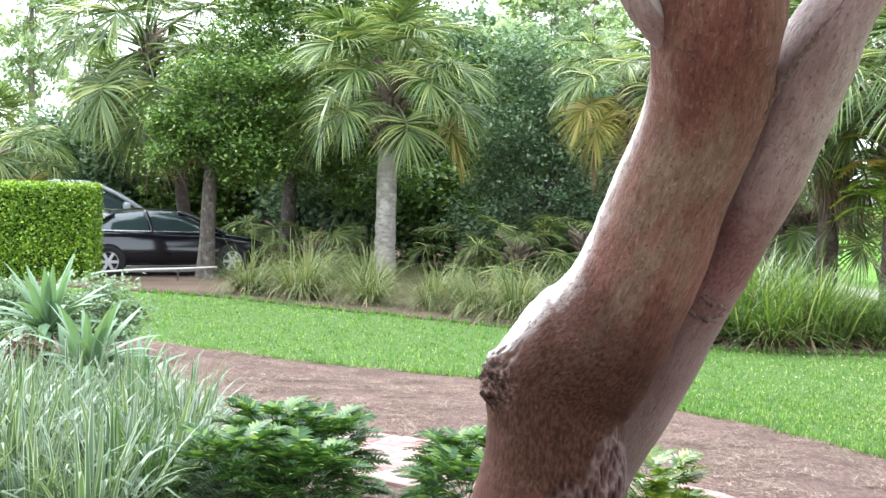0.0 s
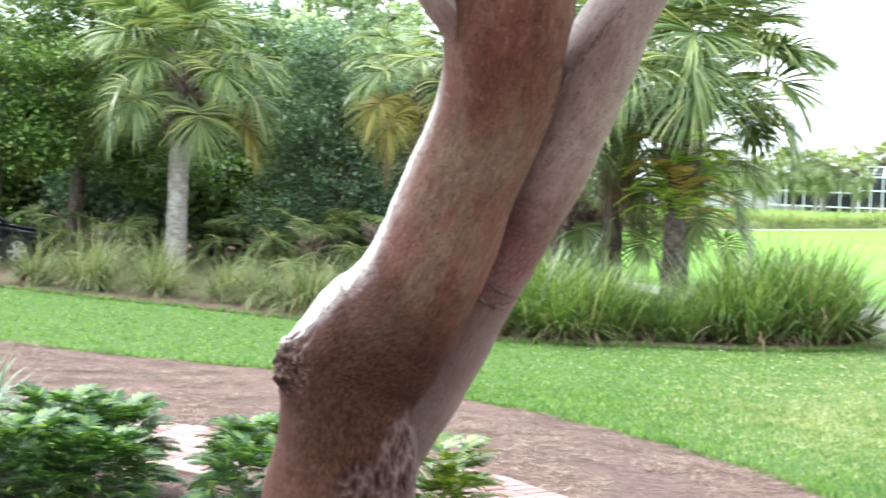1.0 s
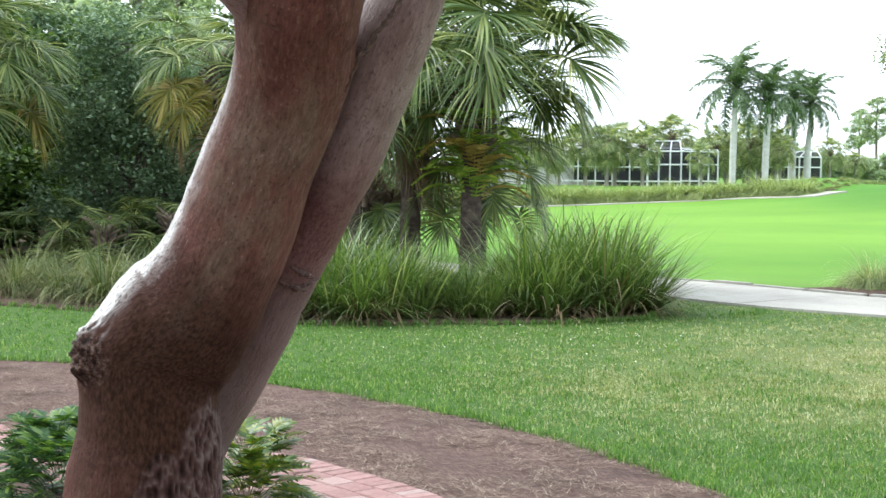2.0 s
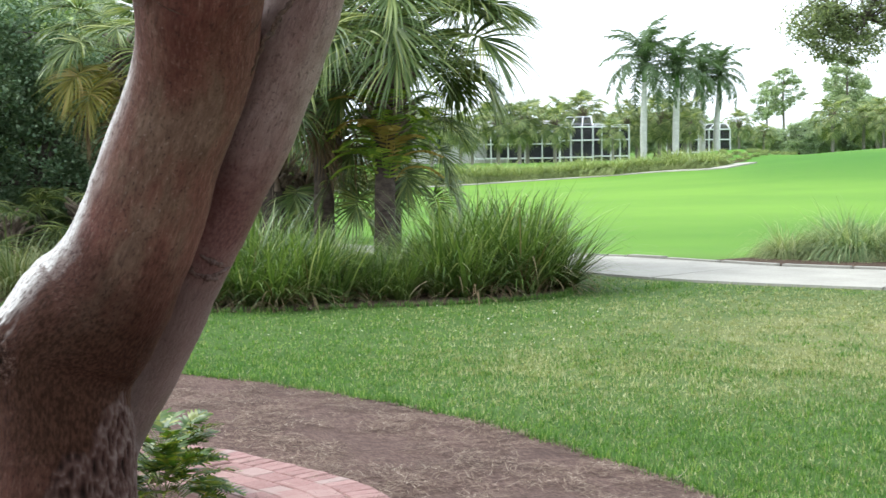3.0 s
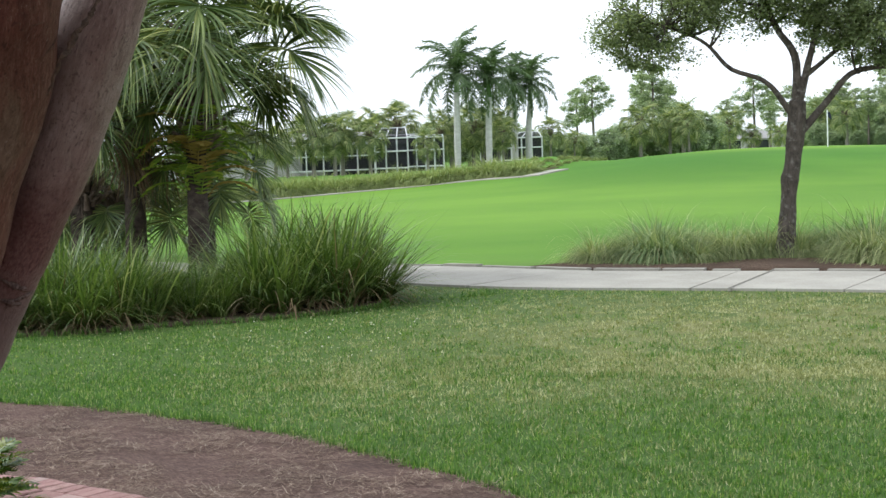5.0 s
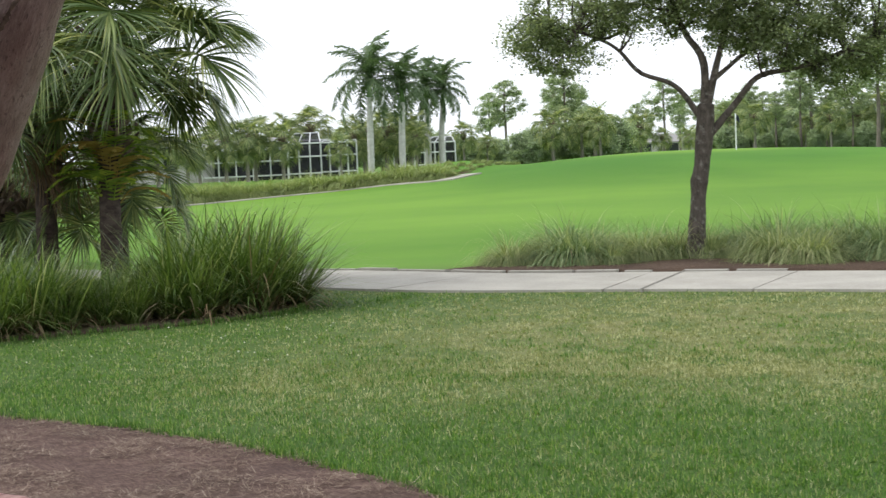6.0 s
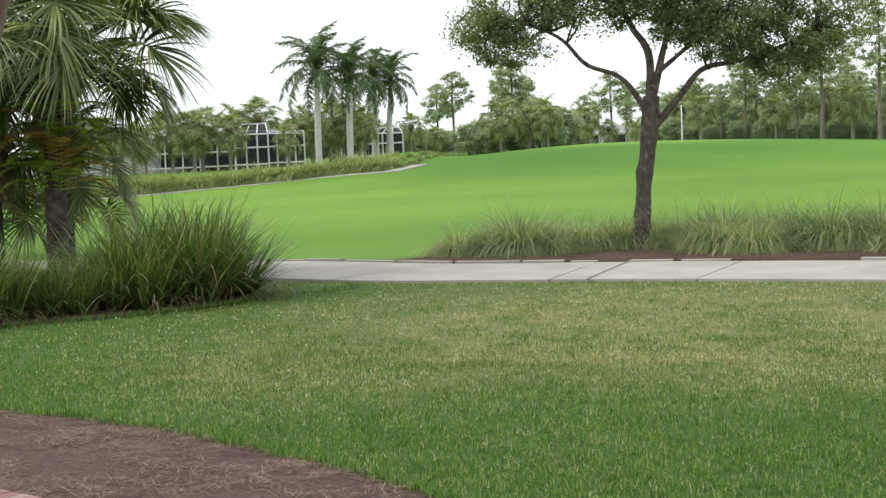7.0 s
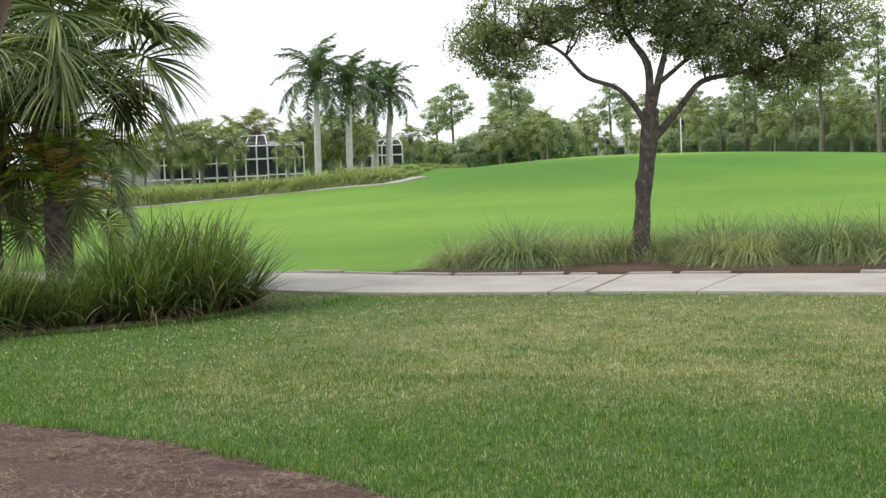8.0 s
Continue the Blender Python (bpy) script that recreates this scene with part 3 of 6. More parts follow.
for z_, a0_, a1_ in ((1.350, 0.7, 1.5), (1.372, 1.3, 2.4), (1.405, 0.4, 1.3), (1.430, 1.5, 2.5), (1.455, 0.8, 1.7)):
    wrinkle(SECOND, z_, a0_, a1_, 0.012 + 0.010 * rng.random(), 0.030 * rng.random(), 0.09 * rng.uniform(-0.4, 1.0), FOLD_BARK)
    wrinkle(SECOND, z_ + 0.016, a0_ + 0.2, a1_ - 0.2, 0.0045, 0.020 * rng.random(), 0.05)
for z_, a0_, a1_ in ((2.545, -0.1, 1.9), (2.52, 1.5, 3.0), (2.42, 0.3, 1.2), (2.34, 1.9, 2.8)):
    wrinkle(MAIN, z_, a0_, a1_, 0.0022, 0.012, 0.008)
seam = curve_points([(1.454, 5.570, 2.583), (1.402, 5.570, 2.524), (1.363, 5.550, 2.475), (1.333, 5.550, 2.433), (1.287, 5.550, 2.370), (1.254, 5.570, 2.308), (1.222, 5.570, 2.266), (1.202, 5.630, 2.195), (1.193, 5.670, 2.139)], 40)
seam += np.array([[0.010 * noise.noise(Vector(q * 30)), 0, 0.010 * noise.noise(Vector(q * 30 + 5))] for q in seam])
part("bark_seam", tube_mesh("bark_seam", seam, 0.011 * np.sin(np.linspace(0.2, 2.9, 40)) * (0.6 + 0.8 * rng.random(40)), 6, 0.3, 40), KNOT_BARK, tree, "rough dark seam where the stems part", m=inv)
part("branch", limb_mesh("branch", [(0.95, 5.78, 2.36, 0.05), (0.85, 5.66, 2.42, 0.070), (0.745, 5.53, 2.485, 0.064), (0.66, 5.42, 2.565, 0.056), (0.56, 5.38, 2.78, 0.052), (0.2, 5.3, 3.5, 0.045), (-0.6, 5.5, 4.3, 0.025)], 50, 20, 0.06), PALE_BARK, tree, m=inv)



# ---- grass clumps ----
def clump_mesh(n, height, spread, width, droop, root_r, segs=5, seed=1, even=0.14):
    """Arching blades from one root: the outer ones lean further; each tuft of a few blades leans its own way."""
    r = np.random.default_rng(seed)
    tufts = max(n // 9, 1)
    ta, tq = r.uniform(0, 2 * np.pi, tufts), np.sqrt(r.uniform(0, 1, tufts))
    tl, th = r.uniform(0, 1, tufts), r.uniform(0.72, 1.12, tufts)
    k = r.integers(0, tufts, n)
    a, q = ta[k] + r.normal(0, 0.22, n), np.clip(tq[k] + r.normal(0, 0.1, n), 0, 1)
    start = np.stack([np.cos(a) * q * root_r, np.sin(a) * q * root_r, np.zeros(n)], -1)
    a2 = a + r.normal(0, 0.75, n)
    lean = spread * (even + (1 - even) * (0.65 * tl[k] + 0.35 * r.uniform(0, 1, n)) * (0.45 + 0.65 * q))
    way = np.stack([np.cos(a2) * np.sin(lean), np.sin(a2) * np.sin(lean), np.cos(lean)], -1)
    ln = height * th[k] * r.uniform(0.55, 1.08, n)
    return strips(start, way, ln, width * r.uniform(0.55, 1.3, n), droop * r.uniform(0.25, 1.7, n), segs, taper=2.0)


CLUMP_GREEN = leaf_mat("clump_green", [(0, (0.050, 0.095, 0.024)), (0.55, (0.105, 0.175, 0.042)), (0.9, (0.20, 0.27, 0.085)), (1, (0.42, 0.44, 0.26))], 0.38, 0.3, 0.45)
CLUMP_PALE = leaf_mat("clump_pale", [(0, (0.066, 0.100, 0.034)), (0.55, (0.130, 0.162, 0.064)), (1, (0.225, 0.235, 0.115))], 0.6, 0.25)
MUHLY = leaf_mat("fine_grass", [(0, (0.15, 0.205, 0.098)), (0.6, (0.30, 0.365, 0.185)), (1, (0.56, 0.57, 0.37))], 0.7, 0.4)
MUHLY_BLUE = leaf_mat("fine_blue_grass", [(0, (0.10, 0.165, 0.085)), (0.6, (0.225, 0.315, 0.165)), (1, (0.46, 0.51, 0.32))], 0.7, 0.35)
BORDER = leaf_mat("border_grass", [(0, (0.17, 0.235, 0.085)), (0.6, (0.30, 0.375, 0.155)), (1, (0.47, 0.51, 0.25))], 0.7, 0.25, patch=0.25)
DRY_BLADE = leaf_mat("dry_blade", [(0, (0.10, 0.068, 0.040)), (0.6, (0.24, 0.18, 0.11)), (1, (0.48, 0.42, 0.30))], 0.8, 0.2)


def clump_set(material, seeds, n, dry, height, spread, width, droop, root_r, segs):
    """Pairs of meshes: the living blades and the dead ones, which hang lower."""
    sets = []
    for s in seeds:
        live = np_mesh("foliage", *clump_mesh(n, height, spread, width, droop, root_r, segs, s))
        dead = np_mesh("dry_foliage", *clump_mesh(dry, height * 0.75, spread * 1.5, width * 0.8, droop * 1.6, root_r * 1.1, segs, s + 500))
        live.materials.append(material), dead.materials.append(DRY_BLADE)
        sets.append((live, dead))
    return sets


tall = clump_set(CLUMP_GREEN, (11, 12, 13, 14, 15, 16), 250, 60, 1.74, 1.12, 0.029, 0.85, 0.22, 8)
mid = clump_set(CLUMP_PALE, (21, 22, 23, 24), 460, 240, 1.15, 1.25, 0.014, 1.7, 0.18, 7)
fine = clump_set(MUHLY, (31, 32, 33), 2100, 260, 1.10, 1.55, 0.0098, 2.9, 0.22, 8) + clump_set(MUHLY_BLUE, (35, 36), 1900, 200, 1.12, 1.45, 0.0110, 2.5, 0.22, 8)


def clump(meshes, x, y, scale, label, group, name="grass_clump", flat=1.0):
    live, dead = meshes[rng.integers(len(meshes))]
    s = scale * rng.uniform(0.9, 1.1)
    ob = thing(name, label, "grass clump", (x, y, float(ground_z(x, y)) + 0.01), group, turn=rng.uniform(0, 360))
    ob.scale = (s, s, s * flat * rng.uniform(0.9, 1.08))
    tagged(part("foliage", live, None, ob), kind="stuff")
    tagged(part("dry_foliage", dead, None, ob, "dead tan blades"), kind="stuff")
    return ob


for k in range(13):
    for row in range(3):
        x = 2.62 + 0.40 * k + 0.14 * row + rng.normal(0, 0.06)
        front = 17.75 - 0.45 * min(x - 2.6, 1.2) + 0.32 * max(x - 6.4, 0)
        s = 0.70 + 0.10 * math.sin(2.1 * x) - 0.14 * math.exp(-((x - 5.35) ** 2) / 0.12) + (0.13 if x > 5.8 else 0)
        clump(tall, x, front + 0.55 * row + rng.normal(0, 0.08), s, "tall dark green ornamental grass with straw-coloured dead blades", "grass clumps by the lawn")
for x, y, s in [(-3.0, 23.0, 1.05), (-2.15, 22.3, 1.1), (-1.1, 21.6, 0.9), (-0.2, 21.0, 0.95), (0.45, 20.4, 1.0), (0.95, 19.7, 1.05), (1.6, 19.3, 1.1), (-2.2, 24.0, 1.0), (-1.2, 23.2, 1.0), (0.0, 22.4, 1.0), (1.2, 21.3, 1.0), (2.2, 18.8, 1.0)]:
    clump(mid, x, y, s, "pale green ornamental grass clump with dry tan blades", "grass clumps under the trees")


# ---- sabal palms ----
def fan_mesh(tilt, seed, n=92, width=0.031, wilt=1.0):
    """One fan leaf that leaves the crown at a tilt (degrees over the level): an arching petiole, a midrib that bends down, and
    folded segments along both of its sides whose free ends hang."""
    r = np.random.default_rng(seed)
    a0 = radians(tilt)
    bend = 0.15 + 0.2 * r.uniform() + 0.12 * math.cos(a0)
    angles = np.concatenate([np.linspace(a0, a0 - bend, 9), np.linspace(a0 - bend, a0 - bend - 0.25 - 0.6 * math.cos(a0) ** 2 - 0.35 * r.uniform(), 10)[1:]])
    angles = np.maximum(angles, -1.62)
    step = np.concatenate([np.full(9, 0.108), np.full(9, 0.038)])
    way = np.stack([np.cos(angles), 0 * angles, np.sin(angles)], -1)
    line = np.concatenate([np.zeros((1, 3)), np.cumsum(way * step[:, None], 0)])
    stem = tube(line, np.linspace(0.022, 0.006, len(line)), 5, cap=False)
    half = n // 2
    u = np.linspace(0, 1, half)
    k = np.minimum((9 + u**1.1 * 8.99).astype(int), len(way) - 1)
    sets, wilt = [stem], wilt * (0.45 + 0.65 * math.cos(a0))
    for s in (-1.0, 1.0):
        spread = (2.35 - 2.25 * u**0.85) + r.normal(0, 0.05, half)
        t, out = way[k], np.array((0.0, s, 0.0))
        up = np.cross(out * -s, t)
        fold = 0.24 - 0.15 * u + r.normal(0, 0.08, half)
        go = unit(t * np.cos(spread)[:, None] + (out + up * fold[:, None]) * np.sin(spread)[:, None])
        ln = (0.64 + 0.28 * np.sin(np.pi * np.clip(u * 0.85 + 0.1, 0, 1))) * r.uniform(0.84, 1.10, half)
        flat = unit(np.cross(go, up) + 0.5 * up * np.where(np.arange(half) % 2, 1, -1)[:, None])
        sets.append(strips(line[k], go, ln, width * r.uniform(0.8, 1.15, half), wilt * (0.9 + 1.3 * r.uniform(0, 1, half) ** 2), 8, side=flat, taper=1.5, root=0.35, bend=2.4))
    return merged(*sets)


PALM_GREEN = leaf_mat("palm_green", [(0, (0.058, 0.104, 0.034)), (0.5, (0.130, 0.196, 0.060)), (0.85, (0.275, 0.330, 0.115)), (1, (0.46, 0.48, 0.20))], 0.42, 0.25, 0.5)
# olive paled and greyed to carry the haze of distance
PALM_FAR_HAZED = leaf_mat("palm_olive_hazed", [(0, (0.11, 0.160, 0.072)), (0.5, (0.205, 0.268, 0.118)), (0.85, (0.335, 0.39, 0.185)), (1, (0.50, 0.50, 0.27))], 0.5, 0.35, 0.3)
PALM_GOLD = leaf_mat("palm_gold", [(0, (0.14, 0.15, 0.03)), (0.5, (0.26, 0.24, 0.06)), (1, (0.36, 0.28, 0.12))], 0.5, 0.3)
PALM_DRY = leaf_mat("palm_dry", [(0, (0.12, 0.08, 0.05)), (1, (0.28, 0.21, 0.14))], 0.8, 0.2)
PALM_BARK = bark_mat("palm_bark", (0.13, 0.115, 0.095), (0.36, 0.335, 0.29), 7, (1, 1, 2.2), spots=(0.42, 0.42, 0.37))
PALM_BARK_DARK = bark_mat("palm_bark_dark", (0.020, 0.015, 0.012), (0.092, 0.070, 0.054), 9, (1, 1, 1.8), relief=0.9, spots=(0.11, 0.09, 0.072))
BOOTS = bark_mat("palm_boots", (0.06, 0.045, 0.035), (0.27, 0.21, 0.155), 9, (1, 1, 0.4))

TILTS = (78, 60, 42, 24, 6, -14, -36, -62)
FANS = [[np_mesh("frond", *fan_mesh(d, 40 + 7 * i + j)) for j in range(2)] for i, d in enumerate(TILTS)]
FANS_GOLD = [[pair[0].copy()] for pair in FANS]
FANS_DRY = [[np_mesh("frond", *fan_mesh(d, 140 + i, 44, 0.03, 2.6))] for i, d in enumerate(TILTS)]
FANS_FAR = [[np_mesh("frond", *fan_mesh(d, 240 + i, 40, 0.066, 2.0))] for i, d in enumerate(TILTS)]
for group_, mat_ in ((FANS_FAR, PALM_FAR_HAZED), (FANS, PALM_GREEN), (FANS_GOLD, PALM_GOLD), (FANS_DRY, PALM_DRY)):
    for pair in group_:
        for me in pair:
            me.materials.append(mat_)


def boots_mesh(r0, z0, z1, seed, n=60):
    """Split stubs of old leaf stems, crossing upwards round the trunk, with torn fibre hanging between them."""
    r = np.random.default_rng(seed)
    pieces = []
    for i in range(n):
        a, z = i * 2.4 + r.normal(0, 0.15), z0 + (z1 - z0) * (i / n + r.normal(0, 0.01))
        out, side = np.array((math.cos(a), math.sin(a), 0)), np.array((-math.sin(a), math.cos(a), 0))
        ln, rise = r.uniform(0.14, 0.40), r.uniform(0.6, 1.1)
        base = out * r0 * 0.92 + UP * z
        pts = curve_points([base, base + (out * 0.35 + UP * rise) * ln * 0.5, base + (out * 0.8 + UP * rise + side * r.normal(0, 0.2)) * ln], 4)
        v, f = tube(pts, np.array((0.062, 0.05, 0.038, 0.026)) * r.uniform(0.8, 1.2), 5)
        pieces.append((v, f))
    m = n * 5
    a = r.uniform(0, 2 * np.pi, m)
    start = np.stack([np.cos(a) * r0 * 1.08, np.sin(a) * r0 * 1.08, r.uniform(z0 + 0.1, z1, m)], -1)
    go = np.stack([np.cos(a) + r.normal(0, 0.5, m), np.sin(a) + r.normal(0, 0.5, m), r.normal(-0.1, 0.5, m)], -1)
    pieces.append(strips(start, go, r.uniform(0.12, 0.34, m), 0.014, r.uniform(0.5, 2.5, m), 3))
    return np_mesh("boot_sleeve", *merged(*pieces))


def sabal(x, y, height, radius, fronds, seed, size=1.0, bark=None, gold=2, dry=2, lean=(0, 0), label="sabal palm with drooping fan leaves and a grey trunk", boots=0.7, low=-0.5, high=1.25, group="sabal palms", far=False):
    r = np.random.default_rng(seed)
    z = float(ground_z(x, y))
    palm = thing("sabal_palm", label, "palm tree", (x, y, z), group)
    top = np.array((lean[0], lean[1], height))
    c = curve_points([(0, 0, -0.1), (lean[0] * 0.3, lean[1] * 0.3, height * 0.5), tuple(top)], 40)
    rad = radius * (1 + 0.35 * np.exp(-np.linspace(0, 8, 40)) + 0.03 * np.sin(np.linspace(0, 90, 40)))
    part("trunk", tube_mesh("trunk", c, rad, 14, 0.08, 5), bark or PALM_BARK, palm)
    if boots:
        part("boot_sleeve", boots_mesh(radius * 1.02, height - boots, height + 0.1, seed, int(70 * boots) + 10), BOOTS, palm, m=pose(lean[0] * 0.9, lean[1] * 0.9, 0))
    for i in range(fronds):
        u = (i + 0.5) / fronds
        tilt = math.degrees(high + (low - high) * u**0.9) + r.normal(0, 7)
        turn = i * 137.5 + r.normal(0, 14)
        s = size * r.uniform(0.86, 1.12) * (0.8 if u < 0.1 else 1)
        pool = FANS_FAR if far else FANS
        if fronds - i <= dry:
            pool, tilt = (pool if far else FANS_DRY), tilt - 25
        elif fronds - i <= dry + gold:
            pool = pool if far else FANS_GOLD
        k = int(np.argmin(np.abs(np.array(TILTS) - tilt)))
        me = pool[k][r.integers(len(pool[k]))]
        m = pose(top[0], top[1], top[2] + 0.05 - 0.5 * u, 0, 0, turn) @ pose(0.05, 0, 0, r.normal(0, 9), np.clip(TILTS[k] - tilt, -12, 12), 0) @ Matrix.Diagonal((s, s, s, 1))
        part("frond", me, None, palm, m=m)
    return palm


sabal(-1.13, 27.5, 3.75, 0.185, 35, 1, 1.17, gold=1, dry=0, lean=(0.06, 0), low=-0.15, high=1.5, boots=1.35)
sabal(-5.95, 34.5, 5.1, 0.15, 42, 2, 1.55, bark=PALM_BARK_DARK, gold=2, dry=1, lean=(-1.0, -0.3), low=-0.9, label="leaning sabal palm behind the parked cars")
sabal(-9.6, 31.5, 2.3, 0.18, 24, 3, 1.1, gold=5, dry=1)
sabal(3.3, 26.4, 3.75, 0.17, 34, 4, 0.92, bark=PALM_BARK_DARK, gold=9, dry=6, low=-0.6, label="sabal palm with yellowing and dry lower fan leaves")
sabal(6.38, 21.4, 3.50, 0.15, 44, 5, 1.30, bark=PALM_BARK_DARK, dry=0, gold=0, boots=1.5, low=0.05, high=1.45, lean=(0.10, 0), label="sabal palm at the bed's end with ferns growing on its trunk")
sabal(5.80, 22.8, 3.5, 0.155, 26, 6, 0.95, bark=PALM_BARK_DARK, boots=2.0, dry=3, low=-0.75, lean=(0.1, 0), label="dark-trunked sabal palm behind the tall grass")
sabal(5.25, 23.9, 4.2, 0.19, 30, 7, 1.0, bark=PALM_BARK_DARK, boots=3.0, dry=4, low=-0.7, label="dark-trunked sabal palm behind the tall grass")
sabal(7.0, 22.9, 2.0, 0.10, 22, 8, 0.85, bark=PALM_BARK_DARK, gold=0, dry=0, boots=0.4, low=-0.55, high=1.0, label="short young sabal palm with drooping leaves")
sabal(5.95, 24.6, 1.35, 0.10, 18, 11, 0.85, bark=PALM_BARK_DARK, gold=0, dry=2, boots=0.3, low=-0.5, high=1.0, label="short young sabal palm with drooping leaves")
sabal(5.10, 25.5, 1.5, 0.10, 16, 9, 0.85, bark=PALM_BARK_DARK, gold=1, dry=1, boots=0.3, low=-0.6, high=1.0, label="short young sabal palm with drooping leaves")
for x, y, h, sd in [(-2.6, 30.2, 0.55, 31), (-3.6, 32.4, 0.7, 32), (1.3, 27.6, 0.6, 33), (2.6, 28.2, 0.8, 34), (3.6, 28.6, 0.5, 35), (0.5, 29.4, 0.5, 36), (4.3, 26.6, 0.7, 37)]:
    sabal(x, y, h, 0.09, 12, sd, 0.72, bark=PALM_BARK_DARK, gold=0, dry=2, boots=0.2, low=-0.1, high=1.1, label="low palmetto with grey-green fans under the trees", group="palmettos under the trees")


# ---- leafy trees ----
# grey lightened so that the far pine trunks look hazy
PINE_BARK = bark_mat("pine_bark", (0.10, 0.085, 0.072), (0.25, 0.21, 0.18), 5, (1, 1, 0.4))
OAK_BARK = bark_mat("oak_bark", (0.028, 0.023, 0.019), (0.155, 0.130, 0.108), 16, (1, 1, 0.4), 0.9, 0.9, spots=(0.23, 0.22, 0.19))
OAK_LEAF = leaf_mat("oak_leaf", [(0, (0.040, 0.082, 0.020)), (0.55, (0.082, 0.150, 0.034)), (0.9, (0.17, 0.265, 0.062)), (1, (0.30, 0.38, 0.13))], 0.45, 0.22)
GREY_LEAF = leaf_mat("grey_leaf", [(0, (0.078, 0.138, 0.078)), (0.6, (0.145, 0.225, 0.135)), (1, (0.25, 0.325, 0.22))], 0.55, 0.2)
LIVE_OAK_LEAF = leaf_mat("live_oak_leaf", [(0, (0.120, 0.160, 0.092)), (0.6, (0.215, 0.270, 0.150)), (1, (0.37, 0.42, 0.26))], 0.5, 0.45)
# aerial haze mixed into the leaf colours of the pines and far trees
PINE_LEAF_HAZED = leaf_mat("pine_leaf_hazed", [(0, (0.20, 0.265, 0.17)), (0.6, (0.335, 0.415, 0.265)), (1, (0.52, 0.60, 0.42))], 0.6, 0.3)
FAR_LEAF_HAZED = leaf_mat("far_leaf_hazed", [(0, (0.21, 0.28, 0.205)), (0.6, (0.36, 0.445, 0.33)), (1, (0.54, 0.61, 0.48))], 0.7, 0.42, patch=0.15)


def crown_points(blobs, clusters, per, cluster_r, seed, shell=0.55):
    """Leaf places in small clusters, thicker towards the outside of several round masses. Also gives the cluster centres."""
    r = np.random.default_rng(seed)
    vol = np.array([b[3] * b[4] * b[5] for b in blobs]) ** 0.8
    pick = r.choice(len(blobs), clusters, p=vol / vol.sum())
    b = np.array(blobs, float)[pick]
    d = unit(r.normal(size=(clusters, 3)))
    q = (shell + (1 - shell) * r.uniform(0, 1, clusters)) ** 0.7 * r.uniform(0.75, 1.08, clusters)
    cent = b[:, :3] + d * b[:, 3:6] * q[:, None]
    size = cluster_r * r.uniform(0.5, 1.5, clusters)
    where = np.repeat(cent, per, 0) + r.normal(size=(clusters * per, 3)) * np.repeat(size, per)[:, None] * (0.5, 0.5, 0.32)
    return where, cent


def leafy_tree(name, label, category, at, trunk, blobs, leaf, clusters, per, cluster_r, leaf_size, seed, bark, limbs=7, twigs=40, group="", sag=0.0, long=1.7, paths=()):
    """trunk: rows of x, y, z, radius from the base. blobs: x, y, z and three radii of the crown's masses."""
    r = np.random.default_rng(seed)
    x, y = at
    ob = thing(name, label, category, (x, y, float(ground_z(x, y))), group)
    part("trunk", limb_mesh("trunk", trunk, 30, 14, 0.10), bark, ob)
    where, cent = crown_points(blobs, clusters, per, cluster_r, seed)
    top, rad = np.array(trunk[-1][:3]), trunk[-1][3]
    ends = [np.array(b[:3]) for b in blobs][:limbs]
    mids = []
    for e in ends:
        m = top + (e - top) * 0.5 + np.array((0, 0, sag)) + r.normal(0, 0.12, 3)
        c = curve_points([tuple(top - np.array((0, 0, rad))), tuple(m), tuple(e)], 12)
        part("limb", tube_mesh("limb", c, np.linspace(rad * 0.75, rad * 0.22, 12), 8, 0.2, 4), bark, ob)
        mids += [c[5], c[8], c[11]]
    for rows in paths:
        part("limb", limb_mesh("limb", rows, 24, 9, 0.10), bark, ob)
        mids += list(curve_points(rows, 8)[2:, :3])
    mids = np.array(mids) if mids else top[None]
    pieces = []
    for e in cent[:: max(1, len(cent) // max(twigs, 1))]:
        s = mids[np.argmin(((mids - e) ** 2).sum(1))]
        pieces.append(tube(curve_points([tuple(s), tuple((s + e) / 2 + r.normal(0, 0.1, 3)), tuple(e)], 5), np.linspace(rad * 0.16, rad * 0.04, 5), 4, cap=False))
    if pieces:
        tagged(part("twig_work", np_mesh("twig_work", *merged(*pieces), smooth=True), bark, ob), kind="stuff")
    part("crown", np_mesh("crown", *leaves(where, leaf_size, long=long)), leaf, ob)
    return ob


where, cent = crown_points([(0.4, 5.4, 5.3, 2.0, 2.0, 1.0), (1.8, 5.0, 5.2, 1.7, 1.8, 0.9), (-0.8, 5.8, 4.9, 1.5, 1.6, 0.7), (0.6, 4.2, 5.9, 1.8, 1.6, 0.9)], 130, 26, 0.38, 17)
where = where[where[:, 2] > 3.7]
crown = part("crown", np_mesh("crown", *leaves(where, 0.075, long=1.9)), GUMBO_LEAF, tree, m=inv)
part("leaf_spray", np_mesh("leaf_spray", *leaves(np.array((0.60, 5.28, 2.66)) + rng.normal(0, 0.05, (26, 3)) * (1, 1, 0.6), 0.06, long=1.9)), GUMBO_LEAF, tree, m=inv)

